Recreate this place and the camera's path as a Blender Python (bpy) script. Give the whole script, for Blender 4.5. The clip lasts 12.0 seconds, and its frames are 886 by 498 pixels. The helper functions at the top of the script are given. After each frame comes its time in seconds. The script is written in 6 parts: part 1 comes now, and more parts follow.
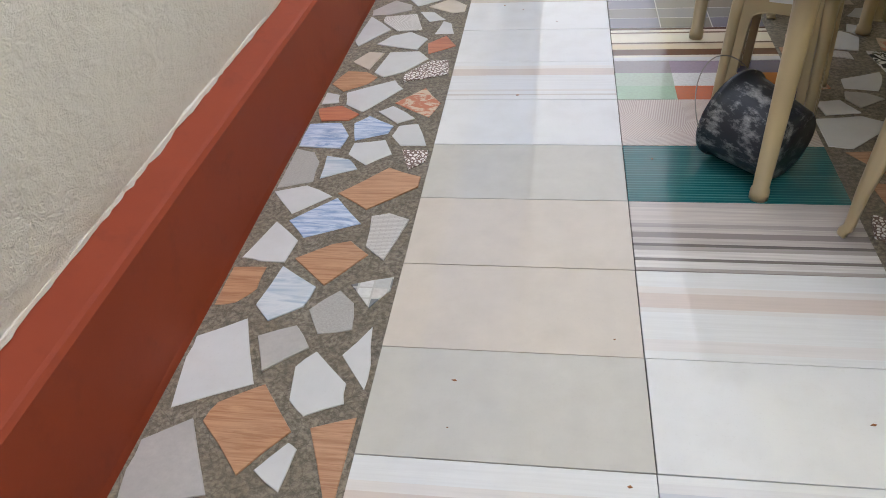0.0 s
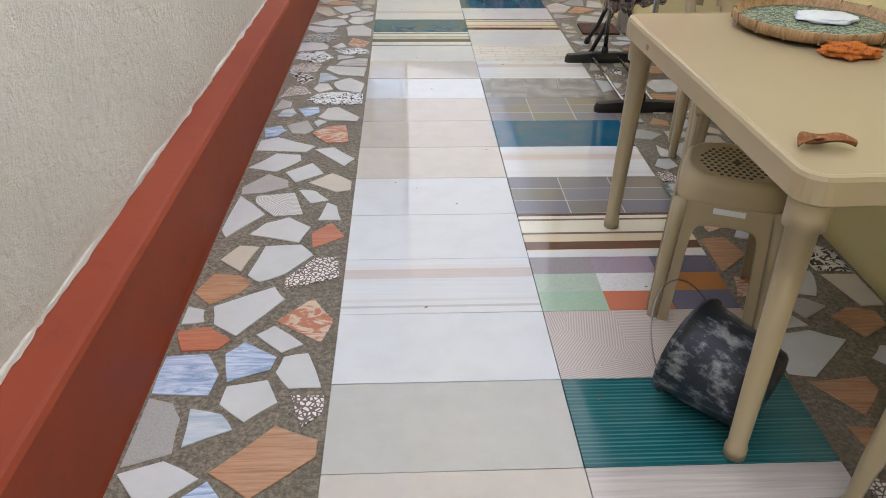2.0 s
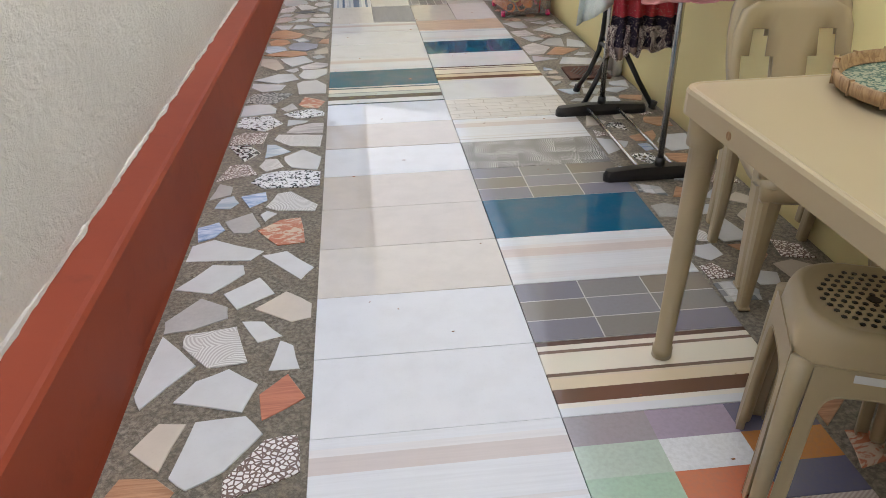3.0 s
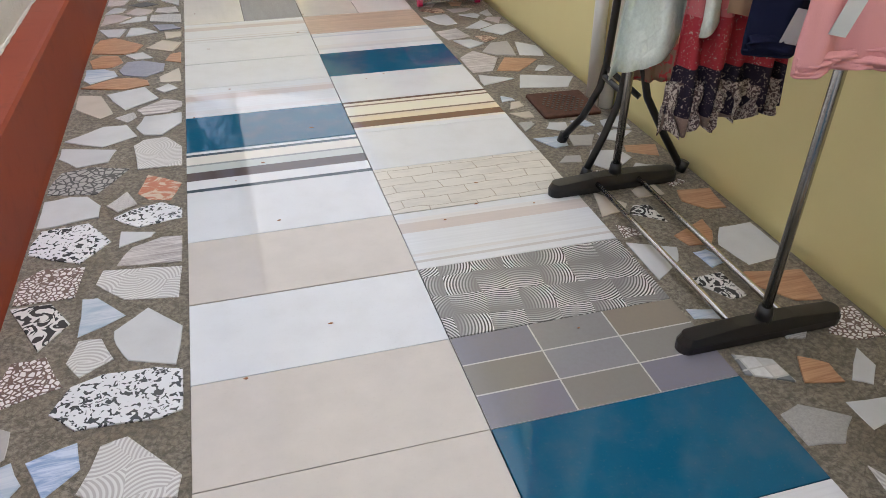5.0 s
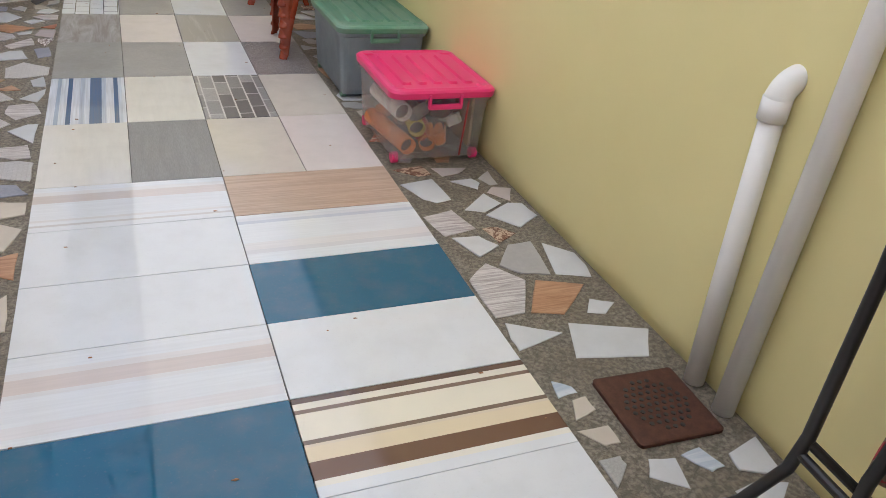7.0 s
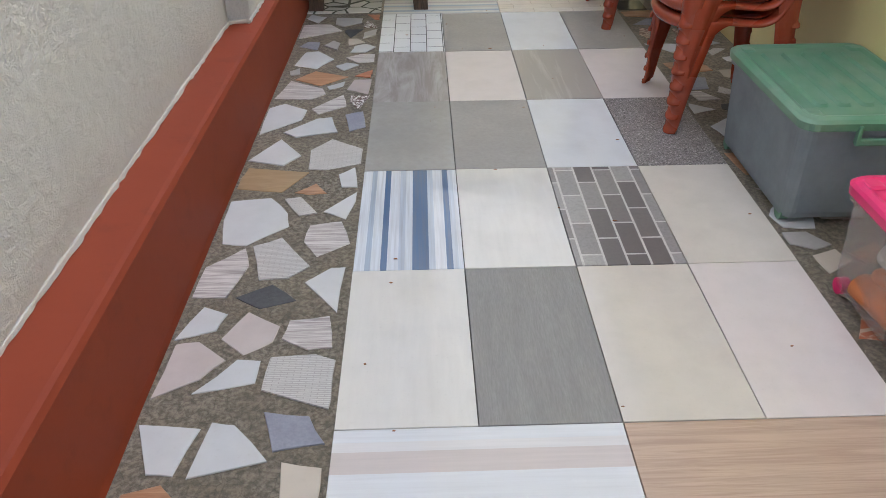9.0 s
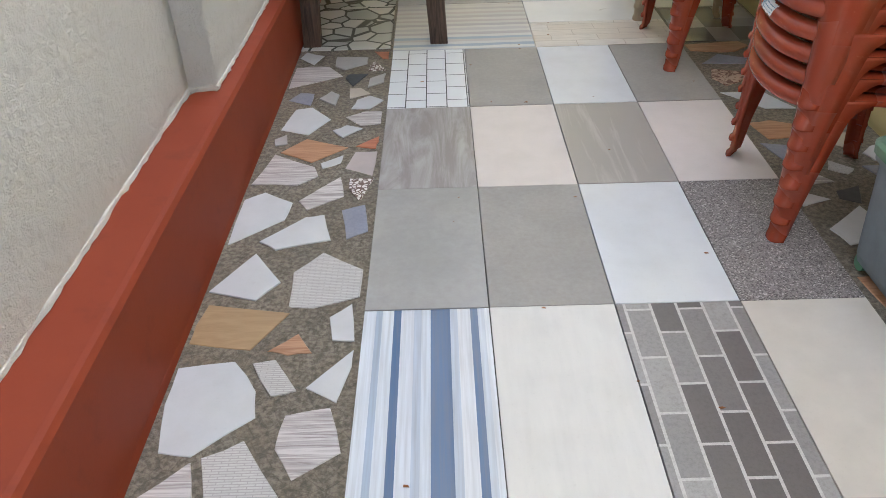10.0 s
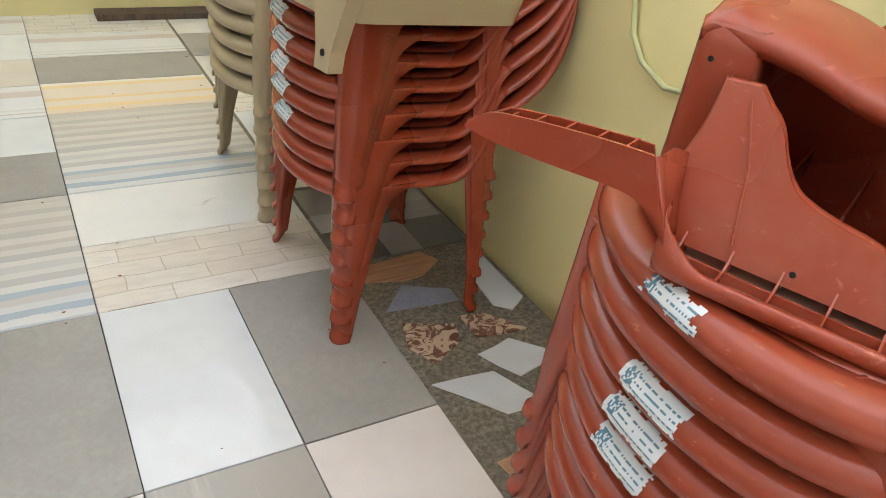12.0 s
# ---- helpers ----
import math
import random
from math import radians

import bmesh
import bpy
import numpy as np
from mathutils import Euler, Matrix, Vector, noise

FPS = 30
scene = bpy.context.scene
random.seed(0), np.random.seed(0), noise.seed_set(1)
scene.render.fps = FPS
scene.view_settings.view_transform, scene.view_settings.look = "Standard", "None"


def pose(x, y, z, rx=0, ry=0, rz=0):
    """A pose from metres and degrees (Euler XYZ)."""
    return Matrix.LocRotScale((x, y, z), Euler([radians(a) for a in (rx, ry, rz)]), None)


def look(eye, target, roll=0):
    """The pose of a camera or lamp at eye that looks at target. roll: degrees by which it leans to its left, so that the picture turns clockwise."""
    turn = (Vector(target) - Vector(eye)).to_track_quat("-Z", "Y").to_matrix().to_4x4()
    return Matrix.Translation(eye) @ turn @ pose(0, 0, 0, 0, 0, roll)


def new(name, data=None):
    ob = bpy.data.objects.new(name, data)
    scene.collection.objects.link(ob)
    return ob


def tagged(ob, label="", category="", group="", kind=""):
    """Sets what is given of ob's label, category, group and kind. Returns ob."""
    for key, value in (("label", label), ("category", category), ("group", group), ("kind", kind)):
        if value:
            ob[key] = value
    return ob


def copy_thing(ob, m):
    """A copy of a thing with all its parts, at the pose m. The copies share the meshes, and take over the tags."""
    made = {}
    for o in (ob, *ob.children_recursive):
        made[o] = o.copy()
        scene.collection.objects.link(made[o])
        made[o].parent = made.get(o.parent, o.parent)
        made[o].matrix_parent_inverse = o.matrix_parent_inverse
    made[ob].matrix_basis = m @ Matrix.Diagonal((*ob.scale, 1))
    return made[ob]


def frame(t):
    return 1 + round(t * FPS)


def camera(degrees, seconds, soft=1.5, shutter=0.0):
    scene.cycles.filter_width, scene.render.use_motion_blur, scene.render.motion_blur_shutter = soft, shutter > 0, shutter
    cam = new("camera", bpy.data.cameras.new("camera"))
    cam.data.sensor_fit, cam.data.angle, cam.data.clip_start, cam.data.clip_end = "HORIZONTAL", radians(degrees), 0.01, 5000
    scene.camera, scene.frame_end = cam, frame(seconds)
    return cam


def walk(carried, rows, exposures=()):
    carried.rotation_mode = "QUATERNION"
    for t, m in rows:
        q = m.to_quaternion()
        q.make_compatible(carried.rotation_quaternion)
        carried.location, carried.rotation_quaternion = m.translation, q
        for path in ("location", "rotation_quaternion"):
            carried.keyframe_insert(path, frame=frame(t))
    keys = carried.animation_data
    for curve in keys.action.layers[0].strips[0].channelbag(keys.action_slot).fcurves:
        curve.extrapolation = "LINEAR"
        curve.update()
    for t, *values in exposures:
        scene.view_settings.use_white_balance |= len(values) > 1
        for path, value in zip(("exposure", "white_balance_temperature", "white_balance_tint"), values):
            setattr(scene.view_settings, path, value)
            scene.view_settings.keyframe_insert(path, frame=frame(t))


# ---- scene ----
cam = camera(61.1, 12.0, 0.8)
PATH = [
    (0, (0.386, -0.881, 1.272), (0.102, 0.647, 0.013), -5.1),
    (0.5, (0.246, -0.833, 1.274), (0.254, 0.777, 0.088), 0.4),
    (1, (0.196, -0.805, 1.267), (0.328, 0.83, 0.124), 2.8),
    (1.5, (0.2, -0.634, 1.303), (0.331, 1.06, 0.246), 1.6),
    (2, (0.207, -0.282, 1.315), (0.297, 1.421, 0.27), 0.8),
    (2.5, (0.17, 0.141, 1.263), (0.322, 1.871, 0.272), -0.0),
    (3, (0.175, 0.474, 1.241), (0.363, 2.204, 0.255), -0.8),
    (3.2, (0.208, 0.628, 1.241), (0.389, 2.356, 0.251), -1.2),
    (4.8, (0.187, 1.832, 1.185), (0.616, 3.447, 0.087), -0.7),
    (5, (0.188, 1.98, 1.177), (0.664, 3.577, 0.07), 0.6),
    (5.5, (0.233, 2.347, 1.195), (0.896, 3.88, 0.094), 1.7),
    (6, (0.326, 2.769, 1.195), (1.008, 4.302, 0.107), 4.0),
    (6.5, (0.348, 3.123, 1.198), (1.035, 4.693, 0.168), 6.4),
    (6.7, (0.355, 3.265, 1.209), (1.071, 4.837, 0.201), 6.6),
    (8.3, (0.254, 4.426, 1.197), (0.781, 6.029, 0.123), 5.4),
    (8.5, (0.253, 4.547, 1.189), (0.639, 6.183, 0.104), 3.1),
    (9, (0.203, 4.933, 1.181), (0.243, 6.58, 0.047), -0.5),
    (9.5, (0.134, 5.314, 1.193), (0.132, 6.928, 0.012), -2.8),
    (10, (0.201, 5.738, 1.172), (0.192, 7.356, -0.004), -1.8),
    (10.5, (0.265, 6.137, 1.175), (0.561, 7.753, 0.035), 3.9),
    (11, (0.358, 6.509, 1.167), (1.039, 8.033, 0.066), 6.9),
    (11.5, (0.452, 6.885, 1.131), (1.164, 8.402, 0.039), 10.5),
    (12, (0.524, 7.232, 1.139), (1.442, 8.656, 0.077), 7.9),
]
walk(cam, [(t, look(eye, target, roll)) for t, eye, target, roll in PATH],
     [(0, 1.06, 6150, 9), (6.5, 1.06, 6100, 10), (8.3, 1.00, 5850, 9), (9.8, 1.20, 5850, 8), (10.6, 1.40, 5950, 7), (11.5, 1.50, 5950, 5), (12, 1.60, 6300, 4)])

# ---- light ----
world = bpy.data.worlds.new("sky")
scene.world = world
world.use_nodes = True
wn = world.node_tree
sky = wn.nodes.new("ShaderNodeTexSky")
sky.sky_type, sky.sun_disc = "NISHITA", False
sky.sun_elevation, sky.sun_rotation = radians(56), radians(58)
sky.air_density, sky.dust_density, sky.ozone_density = 1.0, 5.0, 1.5
wn.nodes["Background"].inputs["Strength"].default_value = 0.15
wn.links.new(sky.outputs[0], wn.nodes["Background"].inputs["Color"])
sun = new("sun", bpy.data.lights.new("sun", "SUN"))
sun.data.energy, sun.data.angle, sun.data.color = 0.9, radians(60), (1.0, 0.99, 0.97)
sun.matrix_world = look((4.7, 6.9, 8.0), (0, 4.0, 0))


# ---- materials ----
def shade(name, rough=0.5, metal=0.0, spec=0.5):
    m = bpy.data.materials.new(name)
    m.use_nodes = True
    b = m.node_tree.nodes["Principled BSDF"]
    b.inputs["Roughness"].default_value = rough
    b.inputs["Metallic"].default_value = metal
    b.inputs["Specular IOR Level"].default_value = spec
    return m, m.node_tree, b


def node(nt, kind, links=(), **values):
    """A node with its inputs set by name (spaces as underscores) and links (input, socket)."""
    n = nt.nodes.new("ShaderNode" + kind)
    for key, v in values.items():
        n.inputs[key.replace("_", " ")].default_value = v
    for key, s in links:
        nt.links.new(s, n.inputs[key])
    return n


def rgb(c):
    return (*c, 1.0) if len(c) == 3 else c


def mixed(nt, fac, a, b, blend="MIX"):
    n = nt.nodes.new("ShaderNodeMix")
    n.data_type, n.blend_type = "RGBA", blend
    for i, v in ((0, fac), (6, a), (7, b)):
        if isinstance(v, bpy.types.NodeSocket):
            nt.links.new(v, n.inputs[i])
        else:
            n.inputs[i].default_value = v if i == 0 else rgb(v)
    return n.outputs[2]


def ramp(nt, source, stops, constant=False):
    n = nt.nodes.new("ShaderNodeValToRGB")
    n.color_ramp.interpolation = "CONSTANT" if constant else "LINEAR"
    e = n.color_ramp.elements
    while len(e) < len(stops):
        e.new(0.5)
    for el, (p, c) in zip(e, stops):
        el.position, el.color = p, rgb(c)
    nt.links.new(source, n.inputs[0])
    return n.outputs[0]


def local(nt, scale=(1, 1, 1), shift=(0, 0, 0), turn=0.0, world_space=False):
    """Object coordinates in metres, moved by a random step for each object when shift is None."""
    tc = nt.nodes.new("ShaderNodeTexCoord")
    src = tc.outputs["Object"]
    if world_space:
        src = nt.nodes.new("ShaderNodeNewGeometry").outputs["Position"]
    mp = node(nt, "Mapping", [("Vector", src)])
    mp.inputs["Scale"].default_value = scale
    mp.inputs["Rotation"].default_value = (0, 0, turn)
    if shift is None:
        oi = nt.nodes.new("ShaderNodeObjectInfo")
        k = node(nt, "VectorMath", [(0, oi.outputs["Random"])])
        k.operation = "MULTIPLY"
        k.inputs[1].default_value = (37.0, 53.0, 19.0)
        nt.links.new(k.outputs[0], mp.inputs["Location"])
    else:
        mp.inputs["Location"].default_value = shift
    return mp.outputs[0]


def noise_tex(nt, vec, scale, detail=4.0, rough=0.55):
    return node(nt, "TexNoise", [("Vector", vec)], Scale=scale, Detail=detail, Roughness=rough).outputs["Fac"]


def bump(nt, b, height, strength=0.3, distance=0.002):
    n = node(nt, "Bump", [("Height", height)], Strength=strength, Distance=distance)
    nt.links.new(n.outputs[0], b.inputs["Normal"])


def paint(nt, b, colour):
    if isinstance(colour, bpy.types.NodeSocket):
        nt.links.new(colour, b.inputs["Base Color"])
    else:
        b.inputs["Base Color"].default_value = rgb(colour)


def soiled(nt, colour, amount=0.12, scale=9.0, dirt=(0.30, 0.27, 0.22)):
    """Faint dirt on a glazed or painted surface, at two sizes."""
    v = local(nt, world_space=True)
    f = ramp(nt, noise_tex(nt, v, scale, 6), [(0.45, (0, 0, 0)), (0.85, (amount,) * 3)])
    g = ramp(nt, noise_tex(nt, v, scale * 14, 3), [(0.60, (0, 0, 0)), (0.85, (amount,) * 3)])
    c = mixed(nt, f, colour, dirt)
    return mixed(nt, g, c, dirt)


def glaze(nt, b, rough):
    """Uneven gloss with damp, smeared patches, and the slow warp of a fired tile."""
    v = local(nt, world_space=True)
    r = ramp(nt, noise_tex(nt, v, 5.0, 5), [(0.3, (rough * 0.2,) * 3), (0.8, (rough * 0.75 + 0.01,) * 3)])
    nt.links.new(r, b.inputs["Roughness"])
    b.inputs["Specular IOR Level"].default_value = 0.45
    w = noise_tex(nt, local(nt, shift=None), 7.0, 1)
    bump(nt, b, w, 0.06, 0.004)


def plain_tile(name, colour, rough=0.10, vary=0.04, grain=14.0, stretch=(1, 1, 1)):
    m, nt, b = shade(name, rough)
    v = local(nt, stretch, None)
    c2 = tuple(max(0, x * (1 - 3 * vary)) for x in colour)
    c = mixed(nt, noise_tex(nt, v, grain, 6, 0.6), colour, c2)
    paint(nt, b, soiled(nt, c, 0.15))
    glaze(nt, b, rough)
    return m


def matt_tile(name, a, c, scale=60.0, stretch=(1, 1, 1), rough=0.42, relief=0.35, big=0.35):
    m, nt, b = shade(name, rough)
    v = local(nt, stretch, None)
    fine = noise_tex(nt, v, scale, 6, 0.7)
    large = noise_tex(nt, v, scale / 9, 5, 0.6)
    col = mixed(nt, ramp(nt, fine, [(0.3, (0, 0, 0)), (0.7, (1, 1, 1))]), a, c)
    col = mixed(nt, ramp(nt, large, [(0.35, (0, 0, 0)), (0.7, (big,) * 3)]), col, tuple(x * 0.72 for x in a))
    paint(nt, b, soiled(nt, col, 0.15))
    bump(nt, b, fine, relief, 0.0015)
    return m


def stripes(name, stops, axis=1, size=0.3, rough=0.10, grain=0.0, wobble=0.0):
    """Bands across a tile, from one long edge to the other; stops run from 0 to 1."""
    m, nt, b = shade(name, rough)
    v = local(nt)
    sep = node(nt, "SeparateXYZ", [(0, v)])
    at = node(nt, "MapRange", [("Value", sep.outputs[axis])], From_Min=-size / 2, From_Max=size / 2).outputs[0]
    if wobble:
        st = [1.5, 1.5, 1.5]
        st[axis] = 30.0
        k = node(nt, "Math", [(0, noise_tex(nt, local(nt, tuple(st), None), 2.0, 5))])
        k.operation, k.inputs[1].default_value = "MULTIPLY_ADD", wobble
        nt.links.new(at, k.inputs[2])
        at = k.outputs[0]
    c = ramp(nt, at, stops, True)
    if grain:
        st = [2.0, 2.0, 2.0]
        st[axis] = 60.0
        c = mixed(nt, ramp(nt, noise_tex(nt, local(nt, tuple(st), None), 2.0, 6), [(0.35, (0, 0, 0)), (0.7, (grain,) * 3)]), c, (0.25, 0.23, 0.22))
    paint(nt, b, soiled(nt, c, 0.08))
    glaze(nt, b, rough)
    return m


def veined(name, a, c, stretch, scale, rough=0.3, sharp=(0.4, 0.62), dist=1.5, turn=0.0, relief=0.15):
    """Wood or vein stone: stretched noise between two colours."""
    m, nt, b = shade(name, rough)
    v = local(nt, stretch, None, turn)
    n = node(nt, "TexNoise", [("Vector", v)], Scale=scale, Detail=8.0, Roughness=0.65, Distortion=dist).outputs["Fac"]
    col = mixed(nt, ramp(nt, n, [(sharp[0], (0, 0, 0)), (sharp[1], (1, 1, 1))]), a, c)
    paint(nt, b, soiled(nt, col, 0.12))
    bump(nt, b, n, relief, 0.001)
    return m


def bricked(name, a, c, joint, w, h, mortar=0.006, turn=0.0, rough=0.3, grain=40.0, contrast=0.5, wavy=0.0):
    m, nt, b = shade(name, rough)
    v = local(nt, turn=turn, shift=(0.013, 0.007, 0))
    if wavy:
        warp = node(nt, "VectorMath", [(0, node(nt, "TexNoise", [("Vector", v)], Scale=9.0, Detail=4.0).outputs["Color"])])
        warp.operation = "MULTIPLY_ADD"
        warp.inputs[1].default_value = (wavy, wavy, 0.0)
        nt.links.new(v, warp.inputs[2])
        v = warp.outputs[0]
    br = node(nt, "TexBrick", [("Vector", v)], Color1=rgb(a), Color2=rgb(c), Mortar=rgb(joint), Scale=1.0, Mortar_Size=mortar / 2,
              Mortar_Smooth=0.1, Brick_Width=w, Row_Height=h)
    g = noise_tex(nt, local(nt, (0.35, 1.6, 1) if wavy else (1, 1, 1), None), grain, 8, 0.7)
    col = mixed(nt, ramp(nt, g, [(0.45, (0, 0, 0)), (0.75, (contrast,) * 3)]), br.outputs["Color"], tuple(x * 0.6 for x in a))
    paint(nt, b, soiled(nt, col, 0.08))
    bump(nt, b, br.outputs["Fac"], -0.4, 0.002)
    return m


def grid_cells(name, cells, nx, ny, w=0.6, h=0.3, joint=None, gap=0.012, rough=0.22):
    """A printed check of nx by ny cells whose colours are listed row by row."""
    m, nt, b = shade(name, rough)
    sep = node(nt, "SeparateXYZ", [(0, local(nt))])
    u = node(nt, "MapRange", [("Value", sep.outputs[0])], From_Min=-w / 2, From_Max=w / 2, To_Max=float(nx)).outputs[0]
    v = node(nt, "MapRange", [("Value", sep.outputs[1])], From_Min=-h / 2, From_Max=h / 2, To_Max=float(ny)).outputs[0]
    rows = []
    for r in range(ny):
        q = node(nt, "Math", [(0, u)])
        q.operation, q.inputs[1].default_value = "DIVIDE", nx
        rows.append(ramp(nt, q.outputs[0], [(i / nx, cells[r * nx + i]) for i in range(nx)], True))
    col = rows[0]
    for r in range(1, ny):
        q = node(nt, "Math", [(0, v)])
        q.operation, q.inputs[1].default_value = "GREATER_THAN", r
        col = mixed(nt, q.outputs[0], col, rows[r])
    if joint:
        for s, size in ((u, w / nx), (v, h / ny)):
            f = node(nt, "Math", [(0, s)])
            f.operation = "FRACT"
            p = node(nt, "Math", [(0, f.outputs[0])])
            p.operation, p.inputs[1].default_value = "PINGPONG", 0.5
            q = node(nt, "Math", [(0, p.outputs[0])])
            q.operation, q.inputs[1].default_value = "LESS_THAN", gap / 4 / size
            col = mixed(nt, q.outputs[0], col, joint)
    g = noise_tex(nt, local(nt, (1, 1, 1), None), 90, 4)
    col = mixed(nt, ramp(nt, g, [(0.4, (0, 0, 0)), (0.8, (0.25,) * 3)]), col, (0.22, 0.20, 0.18))
    paint(nt, b, soiled(nt, col, 0.08))
    glaze(nt, b, rough)
    return m


def fan_print(name, dark, light, cell=0.1, pitch=0.009, rough=0.2, loose=0.15, curve=5.0, tone=0.55):
    """Patches of combed lines, each patch swept another way and shaded from one side to the other."""
    m, nt, b = shade(name, rough)
    v = local(nt, (1.0 / cell, 1.0 / cell, 0.0), None, loose * 0.7)
    vo = node(nt, "TexVoronoi", [("Vector", v)], Scale=1.0, Randomness=loose)
    vo.voronoi_dimensions = "2D"
    rel = node(nt, "VectorMath", [(0, v), (1, vo.outputs["Position"])])
    rel.operation = "SUBTRACT"
    d = node(nt, "VectorMath", [(0, rel.outputs[0])])
    d.operation, d.inputs["Scale"].default_value = "SCALE", cell
    pick = node(nt, "SeparateColor", [(0, vo.outputs["Color"])])
    turn = node(nt, "Math", [(0, pick.outputs[0])])
    turn.operation, turn.inputs[1].default_value = "MULTIPLY", math.tau
    rot = nt.nodes.new("ShaderNodeVectorRotate")
    rot.rotation_type = "Z_AXIS"
    nt.links.new(d.outputs[0], rot.inputs["Vector"])
    nt.links.new(turn.outputs[0], rot.inputs["Angle"])
    sep = node(nt, "SeparateXYZ", [(0, rot.outputs[0])])
    sq = node(nt, "Math", [(0, sep.outputs[1]), (1, sep.outputs[1])])
    sq.operation = "MULTIPLY"
    at = node(nt, "Math", [(0, sq.outputs[0]), (2, sep.outputs[0])])
    at.operation, at.inputs[1].default_value = "MULTIPLY_ADD", curve
    wv = node(nt, "Math", [(0, at.outputs[0])])
    wv.operation, wv.inputs[1].default_value = "MULTIPLY", math.tau / pitch
    sn = node(nt, "Math", [(0, wv.outputs[0])])
    sn.operation = "SINE"
    f = node(nt, "MapRange", [("Value", sn.outputs[0])], From_Min=-0.45, From_Max=0.45).outputs[0]
    c = mixed(nt, f, dark, light)
    side = node(nt, "MapRange", [("Value", sep.outputs[0])], From_Min=-cell * 0.55, From_Max=cell * 0.55).outputs[0]
    mid = tuple(0.75 * p + 0.25 * q for p, q in zip(dark, light))
    c = mixed(nt, ramp(nt, side, [(0.15, (tone,) * 3), (0.85, (0, 0, 0))]), c, mid)
    paint(nt, b, soiled(nt, c, 0.08))
    bump(nt, b, f, 0.25, 0.001)
    return m


def cobble_print(name, stone, joint, scale=45.0, width=0.10, rough=0.35, tint=None):
    m, nt, b = shade(name, rough)
    v = local(nt, shift=None)
    e = nt.nodes.new("ShaderNodeTexVoronoi")
    e.feature = "DISTANCE_TO_EDGE"
    e.inputs["Scale"].default_value = scale
    nt.links.new(v, e.inputs["Vector"])
    col = stone
    if tint:
        vo = node(nt, "TexVoronoi", [("Vector", v)], Scale=scale)
        sep = node(nt, "SeparateColor", [(0, vo.outputs["Color"])])
        col = mixed(nt, sep.outputs[0], stone, tint)
    c = mixed(nt, ramp(nt, e.outputs["Distance"], [(width * 0.6, (0, 0, 0)), (width, (1, 1, 1))]), joint, col)
    paint(nt, b, soiled(nt, c, 0.1))
    bump(nt, b, e.outputs["Distance"], 0.5, 0.002)
    return m


def blotched(name, base, mark, scale=22.0, cut=(0.53, 0.56), dist=2.5, rough=0.2):
    """White glaze with scrolled or leaf-like marks."""
    m, nt, b = shade(name, rough)
    n = node(nt, "TexNoise", [("Vector", local(nt, shift=None))], Scale=scale, Detail=1.0, Distortion=dist).outputs["Fac"]
    c = mixed(nt, ramp(nt, n, [(cut[0], (0, 0, 0)), (cut[1], (1, 1, 1))]), base, mark)
    paint(nt, b, soiled(nt, c, 0.1))
    return m


WHITE, CREAM, BEIGE, TEAL = (0.74, 0.75, 0.76), (0.71, 0.655, 0.575), (0.66, 0.60, 0.53), (0.008, 0.108, 0.20)
tile_white = plain_tile("white_glaze", WHITE, 0.09, 0.02)
tile_cream = plain_tile("cream_glaze", CREAM, 0.12, 0.05)
tile_beige = plain_tile("beige_glaze", BEIGE, 0.11, 0.05)
tile_sand = plain_tile("sand_glaze", (0.60, 0.585, 0.54), 0.12, 0.06)
tile_teal = plain_tile("teal_glaze", TEAL, 0.10, 0.02)
tile_pink = plain_tile("pinkish_glaze", (0.76, 0.69, 0.65), 0.2, 0.03)
tile_ivory = plain_tile("ivory_glaze", (0.78, 0.75, 0.69), 0.17, 0.05, 5.0, (8, 1, 1))
tile_soft = stripes("soft_bands", [(0, WHITE), (0.10, (0.60, 0.57, 0.55)), (0.14, WHITE), (0.20, (0.70, 0.68, 0.66)), (0.25, WHITE), (0.62, (0.64, 0.57, 0.53)),
                                   (0.80, (0.74, 0.72, 0.70)), (0.88, WHITE)], grain=0.12)
tile_blush = stripes("blush_bands", [(0, WHITE), (0.08, (0.72, 0.70, 0.70)), (0.20, WHITE), (0.50, (0.72, 0.71, 0.70)), (0.55, (0.66, 0.58, 0.54)), (0.72, (0.72, 0.69, 0.67)), (0.80, WHITE)], grain=0.12)
tile_frost = stripes("frost_bands", [(0, WHITE), (0.18, (0.66, 0.65, 0.66)), (0.26, (0.72, 0.70, 0.69)), (0.40, WHITE), (0.80, (0.58, 0.60, 0.66)), (0.86, (0.70, 0.70, 0.72)), (0.93, WHITE)], grain=0.1)
tile_taupe = stripes("taupe_bands", [(0, (0.44, 0.40, 0.38)), (0.04, (0.70, 0.68, 0.66)), (0.13, (0.20, 0.18, 0.17)), (0.17, (0.72, 0.69, 0.67)), (0.27, (0.42, 0.39, 0.37)), (0.33, (0.16, 0.14, 0.135)),
                                     (0.37, (0.55, 0.50, 0.48)), (0.45, (0.30, 0.27, 0.26)), (0.53, (0.60, 0.55, 0.52)), (0.60, (0.42, 0.38, 0.37)), (0.66, (0.62, 0.57, 0.54)), (0.90, (0.55, 0.50, 0.48))], rough=0.2, grain=0.4)
